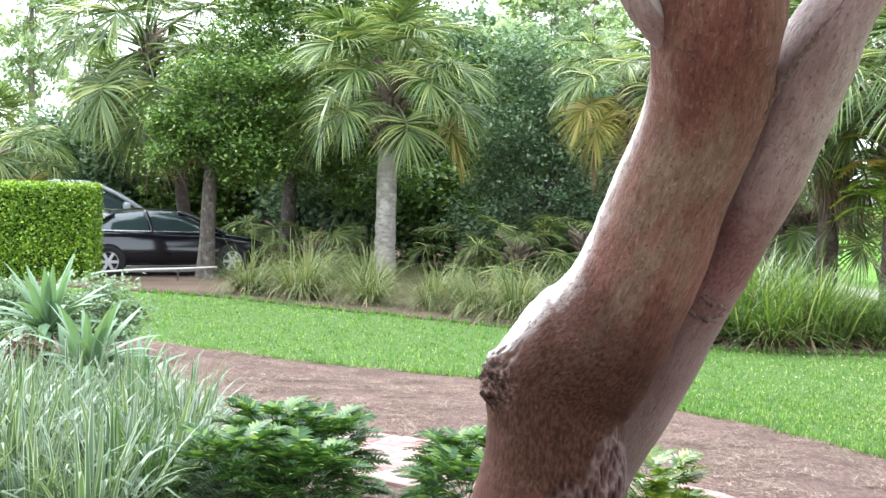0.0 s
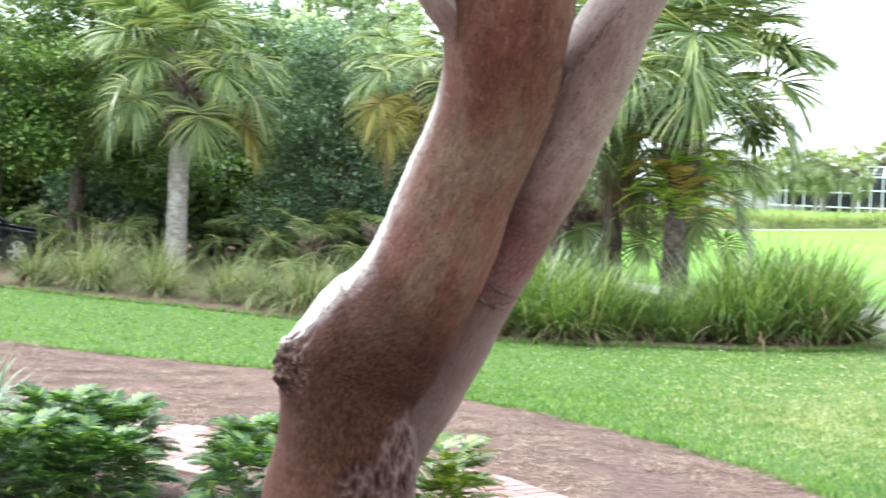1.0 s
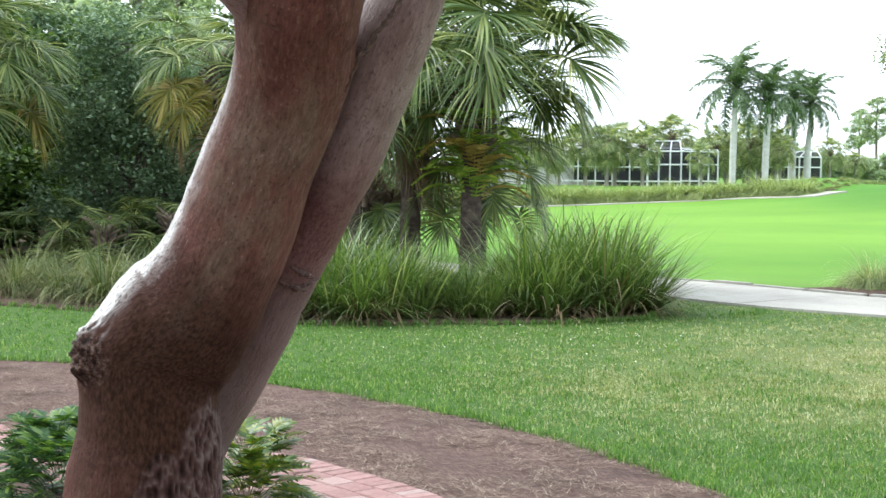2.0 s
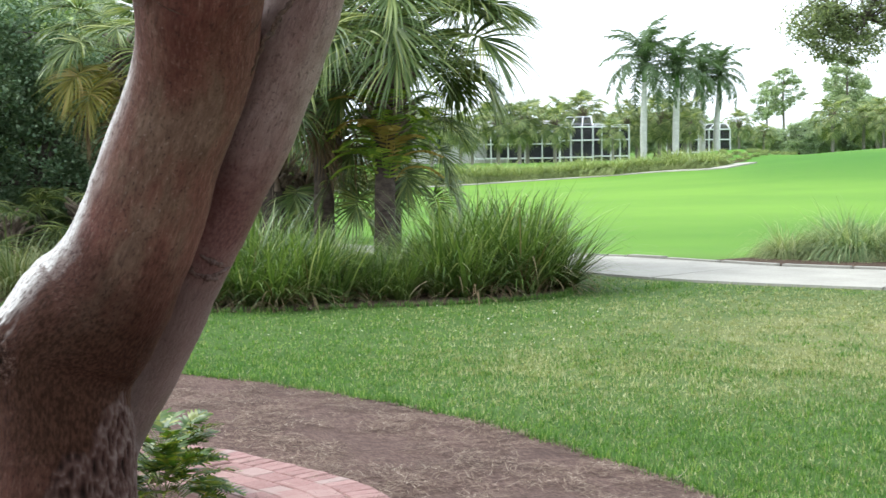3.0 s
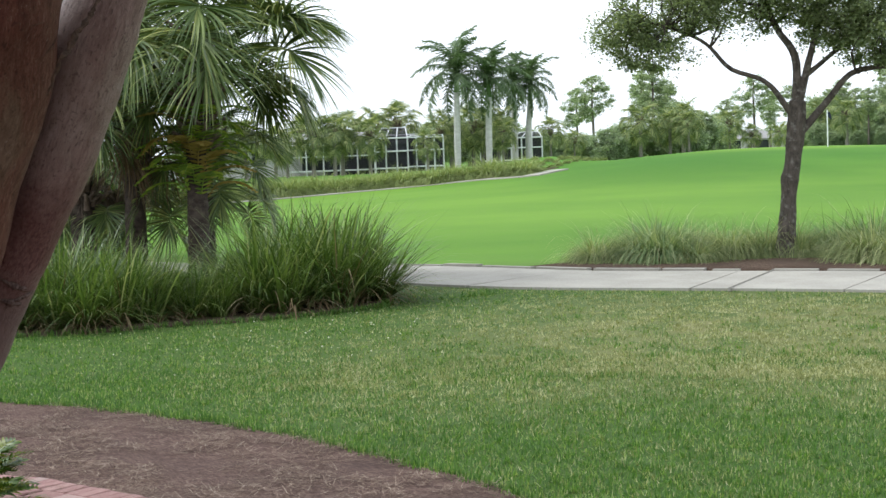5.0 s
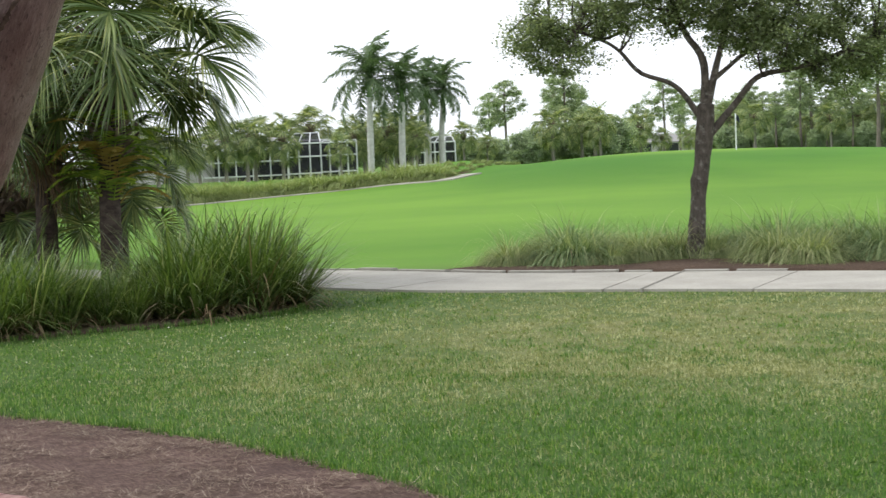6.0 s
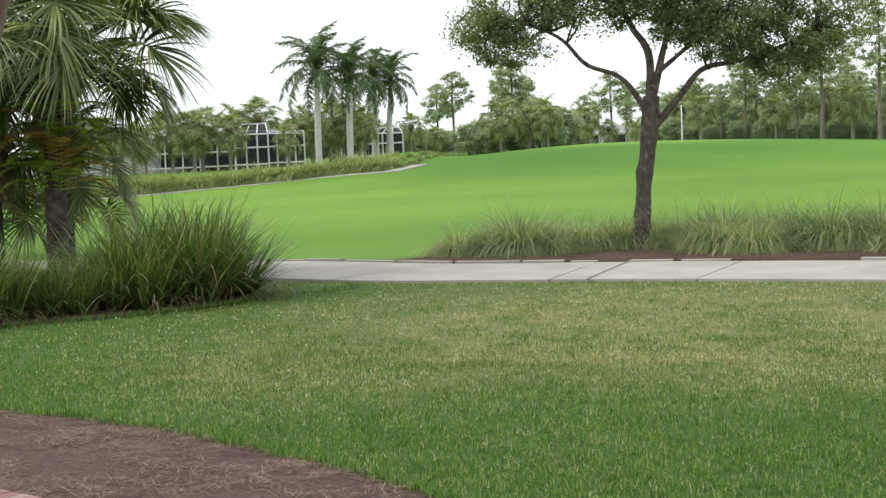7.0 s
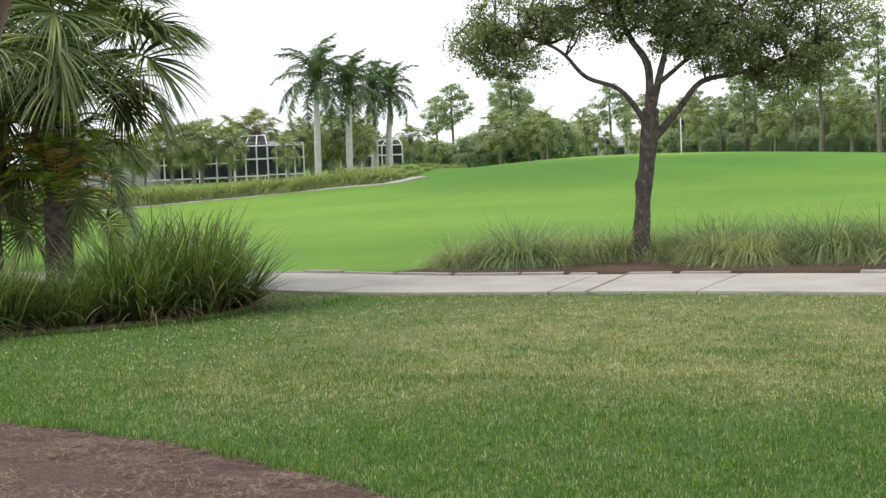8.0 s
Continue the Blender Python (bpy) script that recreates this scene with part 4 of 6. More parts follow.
leafy_tree("oak_tree", "dense dark green oak beside the parked car", "tree", (-4.55, 28.2), [(0, 0, -0.1, 0.22), (0.03, 0, 0.5, 0.155), (0.06, 0, 1.5, 0.135), (0.1, 0, 2.2, 0.12)],
           [(-0.55, -0.3, 2.45, 0.5, 0.8, 0.4), (0.9, -0.2, 2.45, 0.85, 1.0, 0.55), (0.1, 0.1, 2.9, 1.2, 1.2, 0.5), (-0.4, 0.3, 3.2, 0.6, 0.9, 0.5), (1.2, 0.3, 3.2, 0.8, 1.0, 0.5), (0.2, -0.2, 3.75, 0.9, 1.0, 0.4), (1.4, 0.2, 3.9, 0.6, 0.8, 0.4), (0.9, -0.4, 2.0, 0.5, 0.5, 0.3)],
           OAK_LEAF, 230, 120, 0.34, 0.058, 61, OAK_BARK)
leafy_tree("oak_tree", "dark oak with low branches in the planting bed", "tree", (-3.3, 31.0), [(0, 0, -0.1, 0.22), (0.0, 0, 0.8, 0.165), (0.05, 0, 2.0, 0.14), (0.1, 0, 2.6, 0.12)],
           [(0.2, 0, 2.6, 1.6, 1.2, 0.9), (1.6, 0.2, 2.3, 1.2, 1.1, 0.9), (0.6, 0, 3.8, 1.8, 1.3, 1.2), (-0.6, 0.3, 4.9, 1.5, 1.3, 1.1), (1.8, 0.3, 4.6, 1.5, 1.3, 1.2), (0.2, 0.3, 6.0, 1.6, 1.2, 0.8), (1.9, 0.3, 5.9, 1.3, 1.2, 0.8)],
           OAK_LEAF, 520, 100, 0.36, 0.058, 62, OAK_BARK)
leafy_tree("evergreen_tree", "grey-green small-leaved evergreen tree behind the palm", "tree", (1.9, 29.5), [(0, 0, -0.1, 0.16), (0.05, 0, 0.8, 0.12), (0.0, 0, 1.6, 0.1)],
           [(0, 0, 2.2, 1.3, 1.1, 1.1), (-0.7, 0, 3.2, 1.1, 1.0, 1.1), (0.7, 0.1, 3.1, 1.1, 1.0, 1.1), (0.1, 0, 4.3, 1.2, 1.1, 0.9), (-1.0, 0.2, 1.4, 0.9, 0.9, 0.8), (0.9, 0.1, 1.4, 0.9, 0.9, 0.8)],
           GREY_LEAF, 420, 70, 0.38, 0.06, 63, OAK_BARK)
for i, (x, y, h) in enumerate([(-9.5, 38, 3.4), (-6.2, 37.5, 4.6), (-2.0, 36, 5.2), (1.2, 36.5, 4.6), (4.3, 34, 4.4), (0.0, 33, 2.2), (3.3, 31.5, 1.7), (5.4, 30, 2.2), (-1.8, 33, 2.0), (-12.5, 38, 3.0), (-4.0, 38.5, 2.4), (-0.5, 39, 2.6), (2.6, 38.5, 2.4), (5.2, 35.5, 2.2), (6.6, 33, 2.0), (-7.8, 40, 2.6), (-0.6, 35, 5.6), (0.9, 34.5, 5.0)]):
    leafy_tree("understorey_tree", "dark green scrubby tree in the woodland strip", "tree", (x, y), [(0, 0, -0.1, 0.14), (0.1, 0, h * 0.3, 0.11), (0.1, 0.1, h * 0.45, 0.09)],
               [(0, 0, h * 0.55, 1.7, 1.4, h * 0.35), (-0.9, 0, h * 0.75, 1.3, 1.2, h * 0.3), (0.9, 0.2, h * 0.8, 1.3, 1.2, h * 0.3), *([(0, 0, h * 0.28, 1.7, 1.2, h * 0.25)] if i % 3 == 0 or y > 37 else [])],
               OAK_LEAF if i % 2 else GREY_LEAF, 300, 55, 0.5, 0.10, 80 + i, OAK_BARK, limbs=4, twigs=25, group="woodland trees")

live_oak = leafy_tree("live_oak", "spreading live oak with forked grey trunk in the grass bed", "tree", (15.3, 18.9),
           [(-0.10, 0, -0.1, 0.25), (-0.07, 0, 0.22, 0.165), (-0.03, 0, 0.7, 0.130), (0.0, 0, 1.1, 0.124), (0.015, 0, 1.28, 0.142), (0.06, 0, 1.5, 0.126), (0.13, 0, 2.1, 0.145), (0.16, 0, 2.5, 0.135)],
           [(-2.35, 0.2, 3.6, 0.8, 0.9, 0.42), (-1.9, 0.3, 4.05, 0.9, 1.0, 0.5), (-0.7, 0.2, 4.0, 0.9, 1.0, 0.42), (-0.3, 0, 4.7, 1.3, 1.2, 0.6), (0.7, 0, 4.1, 1.0, 1.1, 0.5), (1.55, -0.1, 3.6, 0.95, 1.0, 0.5), (2.5, 0, 3.35, 0.95, 1.0, 0.6),
            (3.1, 0.2, 3.8, 1.0, 1.0, 0.6), (1.9, 0.2, 4.4, 1.2, 1.1, 0.5), (0, 0, 5.6, 2.4, 1.8, 0.9), (-2.1, 0.1, 3.3, 0.65, 0.8, 0.34), (-2.75, 0.1, 3.75, 0.4, 0.6, 0.3), (2.35, 0.1, 2.80, 0.45, 0.6, 0.30), (1.65, -0.1, 3.1, 0.5, 0.7, 0.28), (2.9, 0.2, 3.2, 0.45, 0.6, 0.3), (0.75, 0.2, 3.6, 0.7, 0.9, 0.34), (0.1, 0.1, 3.95, 0.8, 0.9, 0.36), (-1.3, 0.2, 3.95, 0.7, 0.9, 0.34), (0.3, -0.3, 4.3, 0.9, 0.9, 0.4), (0.9, 0.0, 3.75, 0.8, 0.9, 0.4), (1.3, 0.2, 3.35, 0.6, 0.8, 0.3), (1.9, 0.1, 3.75, 0.7, 0.8, 0.4)],
           LIVE_OAK_LEAF, 1200, 95, 0.21, 0.036, 71, OAK_BARK, limbs=0, twigs=320, paths=[
               [(0.10, 0, 2.25, 0.055), (-0.31, 0, 2.81, 0.040), (-0.86, 0.05, 3.05, 0.035), (-1.23, 0.1, 3.46, 0.029), (-1.69, 0.15, 3.71, 0.028), (-2.3, 0.2, 3.9, 0.013)],
               [(0.14, 0, 2.4, 0.081), (0.14, 0, 3.18, 0.062), (-0.12, 0.05, 3.64, 0.050), (-0.3, 0.1, 4.1, 0.038), (-0.4, 0.1, 5.2, 0.018)],
               [(0.16, 0, 2.4, 0.075), (0.34, 0, 3.09, 0.056), (0.48, 0, 3.64, 0.046), (0.62, 0, 4.3, 0.034), (0.7, 0, 5.4, 0.016)],
               [(0.15, 0, 1.95, 0.068), (0.62, 0, 2.48, 0.054), (0.99, -0.05, 2.9, 0.046), (1.55, -0.05, 3.01, 0.038), (2.2, 0, 3.18, 0.038), (2.9, 0.1, 3.5, 0.018)],
               [(0.30, 0, 2.9, 0.044), (0.75, 0.1, 3.25, 0.034), (1.3, 0.2, 3.7, 0.028), (2.0, 0.2, 4.4, 0.013)]])
live_oak.rotation_euler = (0, 0, radians(-31))

side_ = unit(np.gradient(PATH_LINE, axis=0))
side_ = np.stack([side_[:, 1], -side_[:, 0]], -1)
bed_in, bed_far = wavy(PATH_LINE[20:94:4] + 1.42 * side_[20:94:4], 60, 0.12, 5), wavy((PATH_LINE[20:94:4] + 5.8 * side_[20:94:4])[::-1], 60, 0.3, 6)
outline_sheet("grass_bed", [*map(tuple, bed_in), *map(tuple, bed_far)], 0.045, BARK_MULCH, "dark brown mulch under muhly grass beside the path", "mulch", step=0.5)
for k in range(26):
    s = k / 25
    i = int(18 + s * 70)
    p, t = PATH_LINE[i], unit(PATH_LINE[i + 1] - PATH_LINE[i])
    side = np.array((t[1], -t[0]))
    for off, dense in ((3.20, 0.7), (4.0, 0.8), (4.85, 0.7)):
        if rng.random() > dense:
            continue
        q = p + side * (off + rng.normal(0, 0.2)) + t * rng.normal(0, 0.22)
        if min(np.hypot(q[0] - 15.25 + 0.63 * u, q[1] - 18.85 + 0.777 * u) for u in (0.4, 0.9, 1.4)) < 0.48:
            continue
        clump(fine, q[0], q[1], rng.uniform(0.80, 1.18) * (1.12 if s < 0.35 else 1.0), "soft pale muhly grass clump beside the cart path", "muhly grass by the path", flat=0.95)


# ---- far side of the fairway ----
def at_far(az, dist):
    """A place on the ground by its bearing (degrees, clockwise from +y) and distance."""
    return dist * math.sin(radians(az)), dist * math.cos(radians(az))


FAR_EDGE = curve_points([(17.0, 80.5), (24.0, 81.6), (29.43, 82.1), (31.5, 82.2), (34.5, 81.8), (37.4, 80.2), (39.9, 77.6), (40.9, 73.5)], 60)
far_path = tagged(new("far_path"), "thin pale concrete path below a grass border", "path", kind="structure")
for a, b in ((0, 20), (20, 40), (40, 58)):
    part("slab", ribbon(FAR_EDGE[a : b + 1], -0.32, 0.32, 0.05, 0.12), CONCRETE, far_path)
landing = ribbon(curve_points([(40.6, 73.2), (42.0, 74.0), (43.4, 74.6)], 8), -0.5, 0.9, 0.07, 0.14)
part("slab", landing, CONCRETE, far_path)

border_bed = ribbon(FAR_EDGE[:56], -4.2, -0.34, 0.03, 0.1)
tagged(part("border_bed", border_bed, BARK_MULCH, None, "brown mulch strip under the border grasses"), category="mulch", kind="structure")
border = clump_set(BORDER, (51, 52, 53), 1300, 140, 1.10, 1.60, 0.030, 1.8, 0.30, 5)
for k in range(2, 57, 2):
    p, t = FAR_EDGE[k], unit(FAR_EDGE[k + 1] - FAR_EDGE[k])
    side = np.array((-t[1], t[0]))
    for off in (1.4, 2.7):
        q = p + side * (off + rng.normal(0, 0.12)) + t * (0.45 * (off > 2) + rng.normal(0, 0.1))
        if k < 54 or off < 2:
            clump(border, q[0], q[1], rng.uniform(1.1, 1.5) + 0.15 * (off > 2), "rounded light green grass clump in the border", "border grasses", "border_grass")

# royal palms
ROYAL_BARK = bark_mat("royal_bark", (0.42, 0.41, 0.385), (0.66, 0.65, 0.62), 2.5, (1, 1, 2.5), relief=0.1)
ROYAL_SHAFT = bark_mat("royal_shaft", (0.07, 0.15, 0.04), (0.15, 0.25, 0.08), 2.0, (1, 1, 0.3), 0.5, 0.1)
ROYAL_LEAF = leaf_mat("royal_leaf", [(0, (0.070, 0.115, 0.062)), (0.6, (0.120, 0.185, 0.095)), (1, (0.21, 0.28, 0.155))], 0.45, 0.2)


def feather_mesh(seed, length=3.3, pairs=76):
    """A feather leaf: an arching midrib along x with two rows of hanging leaflets."""
    r = np.random.default_rng(seed)
    c = curve_points([(0, 0, 0), (length * 0.35, 0, length * 0.10), (length * 0.7, 0, -length * 0.04), (length * 0.93, 0, -length * 0.34)], pairs)
    rib = tube(c, np.linspace(0.05, 0.012, pairs), 4, cap=False)
    t = unit(np.gradient(c, axis=0))
    sets = [rib]
    for s in (-1, 1):
        way = t * 0.55 + np.array((0, s, 0)) + r.normal(0, 0.35, (pairs, 3))
        ln = length * 0.27 * np.sin(np.linspace(0.35, 2.95, pairs)) * r.uniform(0.85, 1.1, pairs)
        sets.append(strips(c, way, ln, 0.085, r.uniform(0.8, 2.2, pairs), 3))
    return merged(*sets)


FEATHERS = [np_mesh("frond", *feather_mesh(s)) for s in (5, 6)]


def royal(az, dist, stem, crown=1.0, seed=1, lean=0.0):
    r = np.random.default_rng(seed)
    x, y = at_far(az, dist)
    palm = thing("royal_palm", "royal palm with smooth pale grey trunk and feather leaves", "palm tree", (x, y, float(ground_z(x, y))), "royal palms by the house")
    zs = np.linspace(-0.1, stem, 20)
    c = np.stack([lean * (zs / stem) ** 2, 0 * zs, zs], -1)
    part("trunk", tube_mesh("trunk", c, 0.235 + 0.04 * np.sin(zs / stem * 3.0) - 0.05 * zs / stem, 12), ROYAL_BARK, palm)
    c2 = np.stack([np.full(8, lean), np.zeros(8), np.linspace(stem, stem + 1.5, 8)], -1)
    part("crownshaft", tube_mesh("crownshaft", c2, np.linspace(0.24, 0.11, 8), 10), ROYAL_SHAFT, palm, "smooth green crownshaft")
    for i in range(20):
        u = i / 19
        me = FEATHERS[i % 2]
        tilt = 80 - 125 * u + r.normal(0, 6)
        s = crown * r.uniform(0.9, 1.1)
        m = pose(lean, 0, stem + 1.45 - 0.2 * u, 0, 0, i * 137.5 + r.normal(0, 10)) @ pose(0, 0, 0, 0, -tilt, 0) @ Matrix.Diagonal((s, s, s, 1))
        part("frond", me, ROYAL_LEAF, palm, m=m)
    return palm


royal(26.45, 112, 5.65, 1.12, 1, 0.1)
royal(27.65, 113, 5.1, 1.02, 2, 0.15)
royal(28.65, 124, 5.1, 0.92, 3)
royal(29.15, 124, 5.0, 0.92, 4, 0.3)

# house with a screened pool cage
STUCCO = plain_mat("stucco", (0.60, 0.575, 0.57), 0.9, wear=0.08)
ROOF_TILE = plain_mat("roof_tile", (0.30, 0.29, 0.28), 0.8, wear=0.2, scale=9)
WHITE_METAL = plain_mat("white_metal", (0.78, 0.79, 0.79), 0.45, wear=0.05)
DARK_OPENING = plain_mat("dark_glass", (0.03, 0.035, 0.04), 0.15, spec=0.6)


def screen_mat():
    m, nt, b = shader("insect_screen", 0.8, 0, 0.2)
    b.inputs["Base Color"].default_value = (0.04, 0.04, 0.046, 1)
    tr = nt.nodes.new("ShaderNodeBsdfTransparent")
    ms = nt.nodes.new("ShaderNodeMixShader")
    ms.inputs[0].default_value = 0.74
    nt.links.new(tr.outputs[0], ms.inputs[1])
    nt.links.new(b.outputs[0], ms.inputs[2])
    nt.links.new(ms.outputs[0], nt.nodes["Material Output"].inputs["Surface"])
    return m


SCREEN = screen_mat()


def hip_roof(w, d, z, h, over=0.6):
    bm = bmesh.new()
    x, y = w / 2 + over, d / 2 + over
    low = [bm.verts.new(p) for p in ((-x, -y, z), (x, -y, z), (x, y, z), (-x, y, z))]
    k = max(x - y, 0.1)
    a, b = bm.verts.new((-k, 0, z + h)), bm.verts.new((k, 0, z + h))
    for q in ((low[0], low[1], b, a), (low[1], low[2], b), (low[2], low[3], a, b), (low[3], low[0], a)):
        bm.faces.new(q)
    base = [bm.verts.new((v.co.x, v.co.y, z - 0.22)) for v in low]
    for i in range(4):
        bm.faces.new((low[i], base[i], base[(i + 1) % 4], low[(i + 1) % 4]))
    bm.faces.new(base)
    bmesh.ops.recalc_face_normals(bm, faces=bm.faces[:])
    return bm


def house(az, dist, w, d, wall_h, roof_h, turn, label, openings=()):
    x, y = at_far(az, dist)
    ob = thing("house", label, "house", (x, y, float(ground_z(x, y))), turn=turn)
    part("wall", box(w, d, wall_h + 0.4, (0, 0, wall_h / 2 - 0.2), 0.02), STUCCO, ob)
    part("roof", hip_roof(w, d, wall_h, roof_h), ROOF_TILE, ob)
    for ox, ow, oz, oh in openings:
        win = part("window", box(ow, 0.12, oh, (0, 0, 0), 0.01), DARK_OPENING, ob, m=pose(ox, -d / 2 - 0.02, oz))
        part("frame", box(ow + 0.24, 0.08, 0.12, (0, -0.03, oh / 2 + 0.06)), WHITE_METAL, win)
    return ob


house(21.6, 120, 15, 8, 2.4, 0.9, -22, "white stucco house with grey hip roof behind a pool cage", [(-5.5, 1.0, 1.7, 1.6), (-3.6, 0.7, 1.7, 1.6), (-1.2, 2.0, 1.6, 2.4), (2.2, 2.6, 1.6, 2.5), (5.5, 2.4, 1.6, 2.5)])
house(17.6, 122, 9, 9, 2.7, 1.9, -18, "white stucco house with grey tiled roof half hidden by palms", [(-2.5, 1.2, 1.7, 1.6), (1.0, 1.0, 1.7, 1.6)])


def pool_cage(az, dist, n, bay, height, rise, depth, turn, label, skip=0, hip=1.0):
    """White aluminium posts and rails with dark screens between them, and a mansard roof of sloping bars."""
    x, y = at_far(az, dist)
    w = n * bay
    ob = thing("pool_cage", label, "pool cage", (x, y, float(ground_z(x, y))), turn=turn)
    post = np_mesh("post", *tube([(0, 0, -0.2), (0, 0, height)], [0.055, 0.055], 4, cap=False))
    for i in range(n + 1):
        part("post", post, WHITE_METAL, ob, m=pose(-w / 2 + i * bay, 0, 0))
    for z in (0.35, height * 0.62, height) if height > 2.2 else (0.35, height):
        part("rail", box(w, 0.1, 0.11, (0, -0.03, z), 0.01), WHITE_METAL, ob)
    for i in range(skip, n):
        part("screen", box(bay - 0.15, 0.015, height, (0, 0.02, height / 2)), SCREEN, ob, m=pose(-w / 2 + (i + 0.5) * bay, 0, 0))
    lo, hi, back_ = -w / 2 + 0.45 * bay * min(n, 5) * hip, w / 2 - 0.3 * bay * hip, depth * 0.4
    part("rail", box(hi - lo, 0.08, 0.08, ((lo + hi) / 2, back_, height + rise), 0.01), WHITE_METAL, ob)
    for i in range(n + 1):
        foot, head = -w / 2 + i * bay, lo + (hi - lo) * i / n
        part("roof_bar", np_mesh("roof_bar", *tube([(foot, 0, height), (head, back_, height + rise)], [0.045, 0.045], 4, cap=False)), WHITE_METAL, ob)
    roof = bmesh.new()
    vs = [roof.verts.new(q) for q in ((-w / 2, 0.03, height - 0.03), (w / 2, 0.03, height - 0.03), (hi, back_, height + rise - 0.03), (lo, back_, height + rise - 0.03))]
    roof.faces.new(vs)
    bmesh.ops.solidify(roof, geom=roof.faces[:], thickness=0.012)
    part("roof_screen", roof, SCREEN, ob)
    for s in (-1, 1):
        side = box(0.015, depth * 0.4, height, (s * w / 2, depth * 0.2, height / 2))
        part("screen", side, SCREEN, ob)
    return ob


pool_cage(23.92, 112.5, 3, 0.82, 2.60, 0.8, 6, -24, "white framed pool cage with dark insect screens", 0, 0.5)
pool_cage(21.64, 113.5, 5, 1.29, 2.30, 0.15, 5, -21, "low white framed screen enclosure along the terrace", 2, 0.2)
pool_cage(25.22, 113.0, 4, 0.68, 2.55, 0.15, 5, -26, "white framed screen enclosure beside the palms", 0, 0.2)
pool_cage(28.5, 132, 6, 0.9, 2.3, 0.5, 5, -28, "distant white framed pool cage behind royal palms")

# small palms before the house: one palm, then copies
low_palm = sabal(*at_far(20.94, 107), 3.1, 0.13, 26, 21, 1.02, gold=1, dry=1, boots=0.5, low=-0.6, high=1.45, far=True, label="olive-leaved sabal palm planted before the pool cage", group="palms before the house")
for az, dist, s in [(19.5, 105, 0.85), (19.95, 106, 0.8), (21.75, 107, 1.0), (22.05, 109, 1.04), (23.1, 108, 0.95), (24.2, 124, 1.3), (23.5, 126, 1.2), (25.3, 107, 0.66), (25.8, 117, 0.95), (27.05, 118, 1.05), (27.4, 121, 1.15), (28.2, 116, 0.78), (28.0, 122, 1.05), (18.4, 103, 1.0), (17.4, 103, 1.05), (16.3, 103, 1.0), (20.5, 126, 1.15), (22.6, 128, 1.1), (26.2, 126, 1.1)]:
    x, y = at_far(az, dist)
    one = copy_thing(low_palm, pose(x, y, float(ground_z(x, y)), 0, 0, rng.uniform(0, 360)))
    one.scale = (s, s, s)

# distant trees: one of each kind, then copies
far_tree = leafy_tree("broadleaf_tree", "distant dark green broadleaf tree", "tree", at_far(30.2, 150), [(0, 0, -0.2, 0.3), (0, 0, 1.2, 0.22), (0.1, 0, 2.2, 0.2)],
                      [(0, 0, 2.6, 2.6, 2.4, 1.5), (-1.4, 0, 3.8, 1.8, 1.8, 1.2), (1.3, 0, 3.6, 1.9, 1.8, 1.3), (0, 0, 4.8, 1.7, 1.7, 1.0), (0, 0, 1.4, 2.6, 2.2, 0.9)], FAR_LEAF_HAZED, 300, 60, 0.6, 0.17, 301, OAK_BARK, limbs=4, twigs=10, group="far trees")
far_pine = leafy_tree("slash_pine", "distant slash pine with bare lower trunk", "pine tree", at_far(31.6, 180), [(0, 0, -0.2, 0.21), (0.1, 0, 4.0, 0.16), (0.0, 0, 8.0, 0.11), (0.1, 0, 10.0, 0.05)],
                      [(0.2, 0, 9.6, 1.6, 1.5, 1.0), (-1.6, 0, 8.2, 1.7, 1.4, 0.8), (1.6, 0.2, 7.6, 1.8, 1.4, 0.9), (0, 0, 6.6, 1.6, 1.6, 0.7), (-1.2, 0.3, 5.6, 1.5, 1.2, 0.6), (1.3, 0, 9.0, 1.3, 1.2, 0.7)], PINE_LEAF_HAZED, 130, 60, 0.42, 0.12, 302, PINE_BARK, limbs=6, twigs=20, group="far pines", long=2.4)


def plant_far(kind, rows, jitter=0.06):
    for az, dist, s in rows:
        x, y = at_far(az, dist)
        k = s * rng.uniform(1 - jitter, 1 + jitter)
        one = copy_thing(kind, pose(x, y, float(ground_z(x, y)) - 0.05, 0, 0, rng.uniform(0, 360)))
        one.scale = (k, k, k * rng.uniform(0.95, 1.08))


plant_far(far_pine, [(33.9, 165, 1.0), (34.3, 170, 0.9), (33.5, 172, 0.85), (31.0, 185, 0.8), (37.6, 230, 1.1), (38.2, 240, 1.0), (39.0, 250, 1.1), (36.6, 260, 0.9), (43.0, 150, 0.9), (45.4, 140, 0.95), (47.5, 135, 1.0)])
plant_far(far_tree, [(26.3, 142, 0.75), (26.9, 146, 0.8), (27.6, 140, 0.7), (28.3, 145, 0.75), (29.0, 142, 0.6), (25.4, 150, 0.75), (24.6, 150, 0.7), (23.0, 150, 0.7), (29.7, 146, 0.52), (30.6, 150, 0.50), (31.3, 155, 0.55), (32.2, 150, 0.62), (32.8, 160, 0.8), (34.0, 162, 0.8), (34.9, 162, 1.0), (35.6, 175, 0.9), (36.3, 200, 0.9), (37.1, 280, 0.8), (38.3, 285, 0.9), (39.3, 200, 0.7), (40.0, 180, 1.0)])
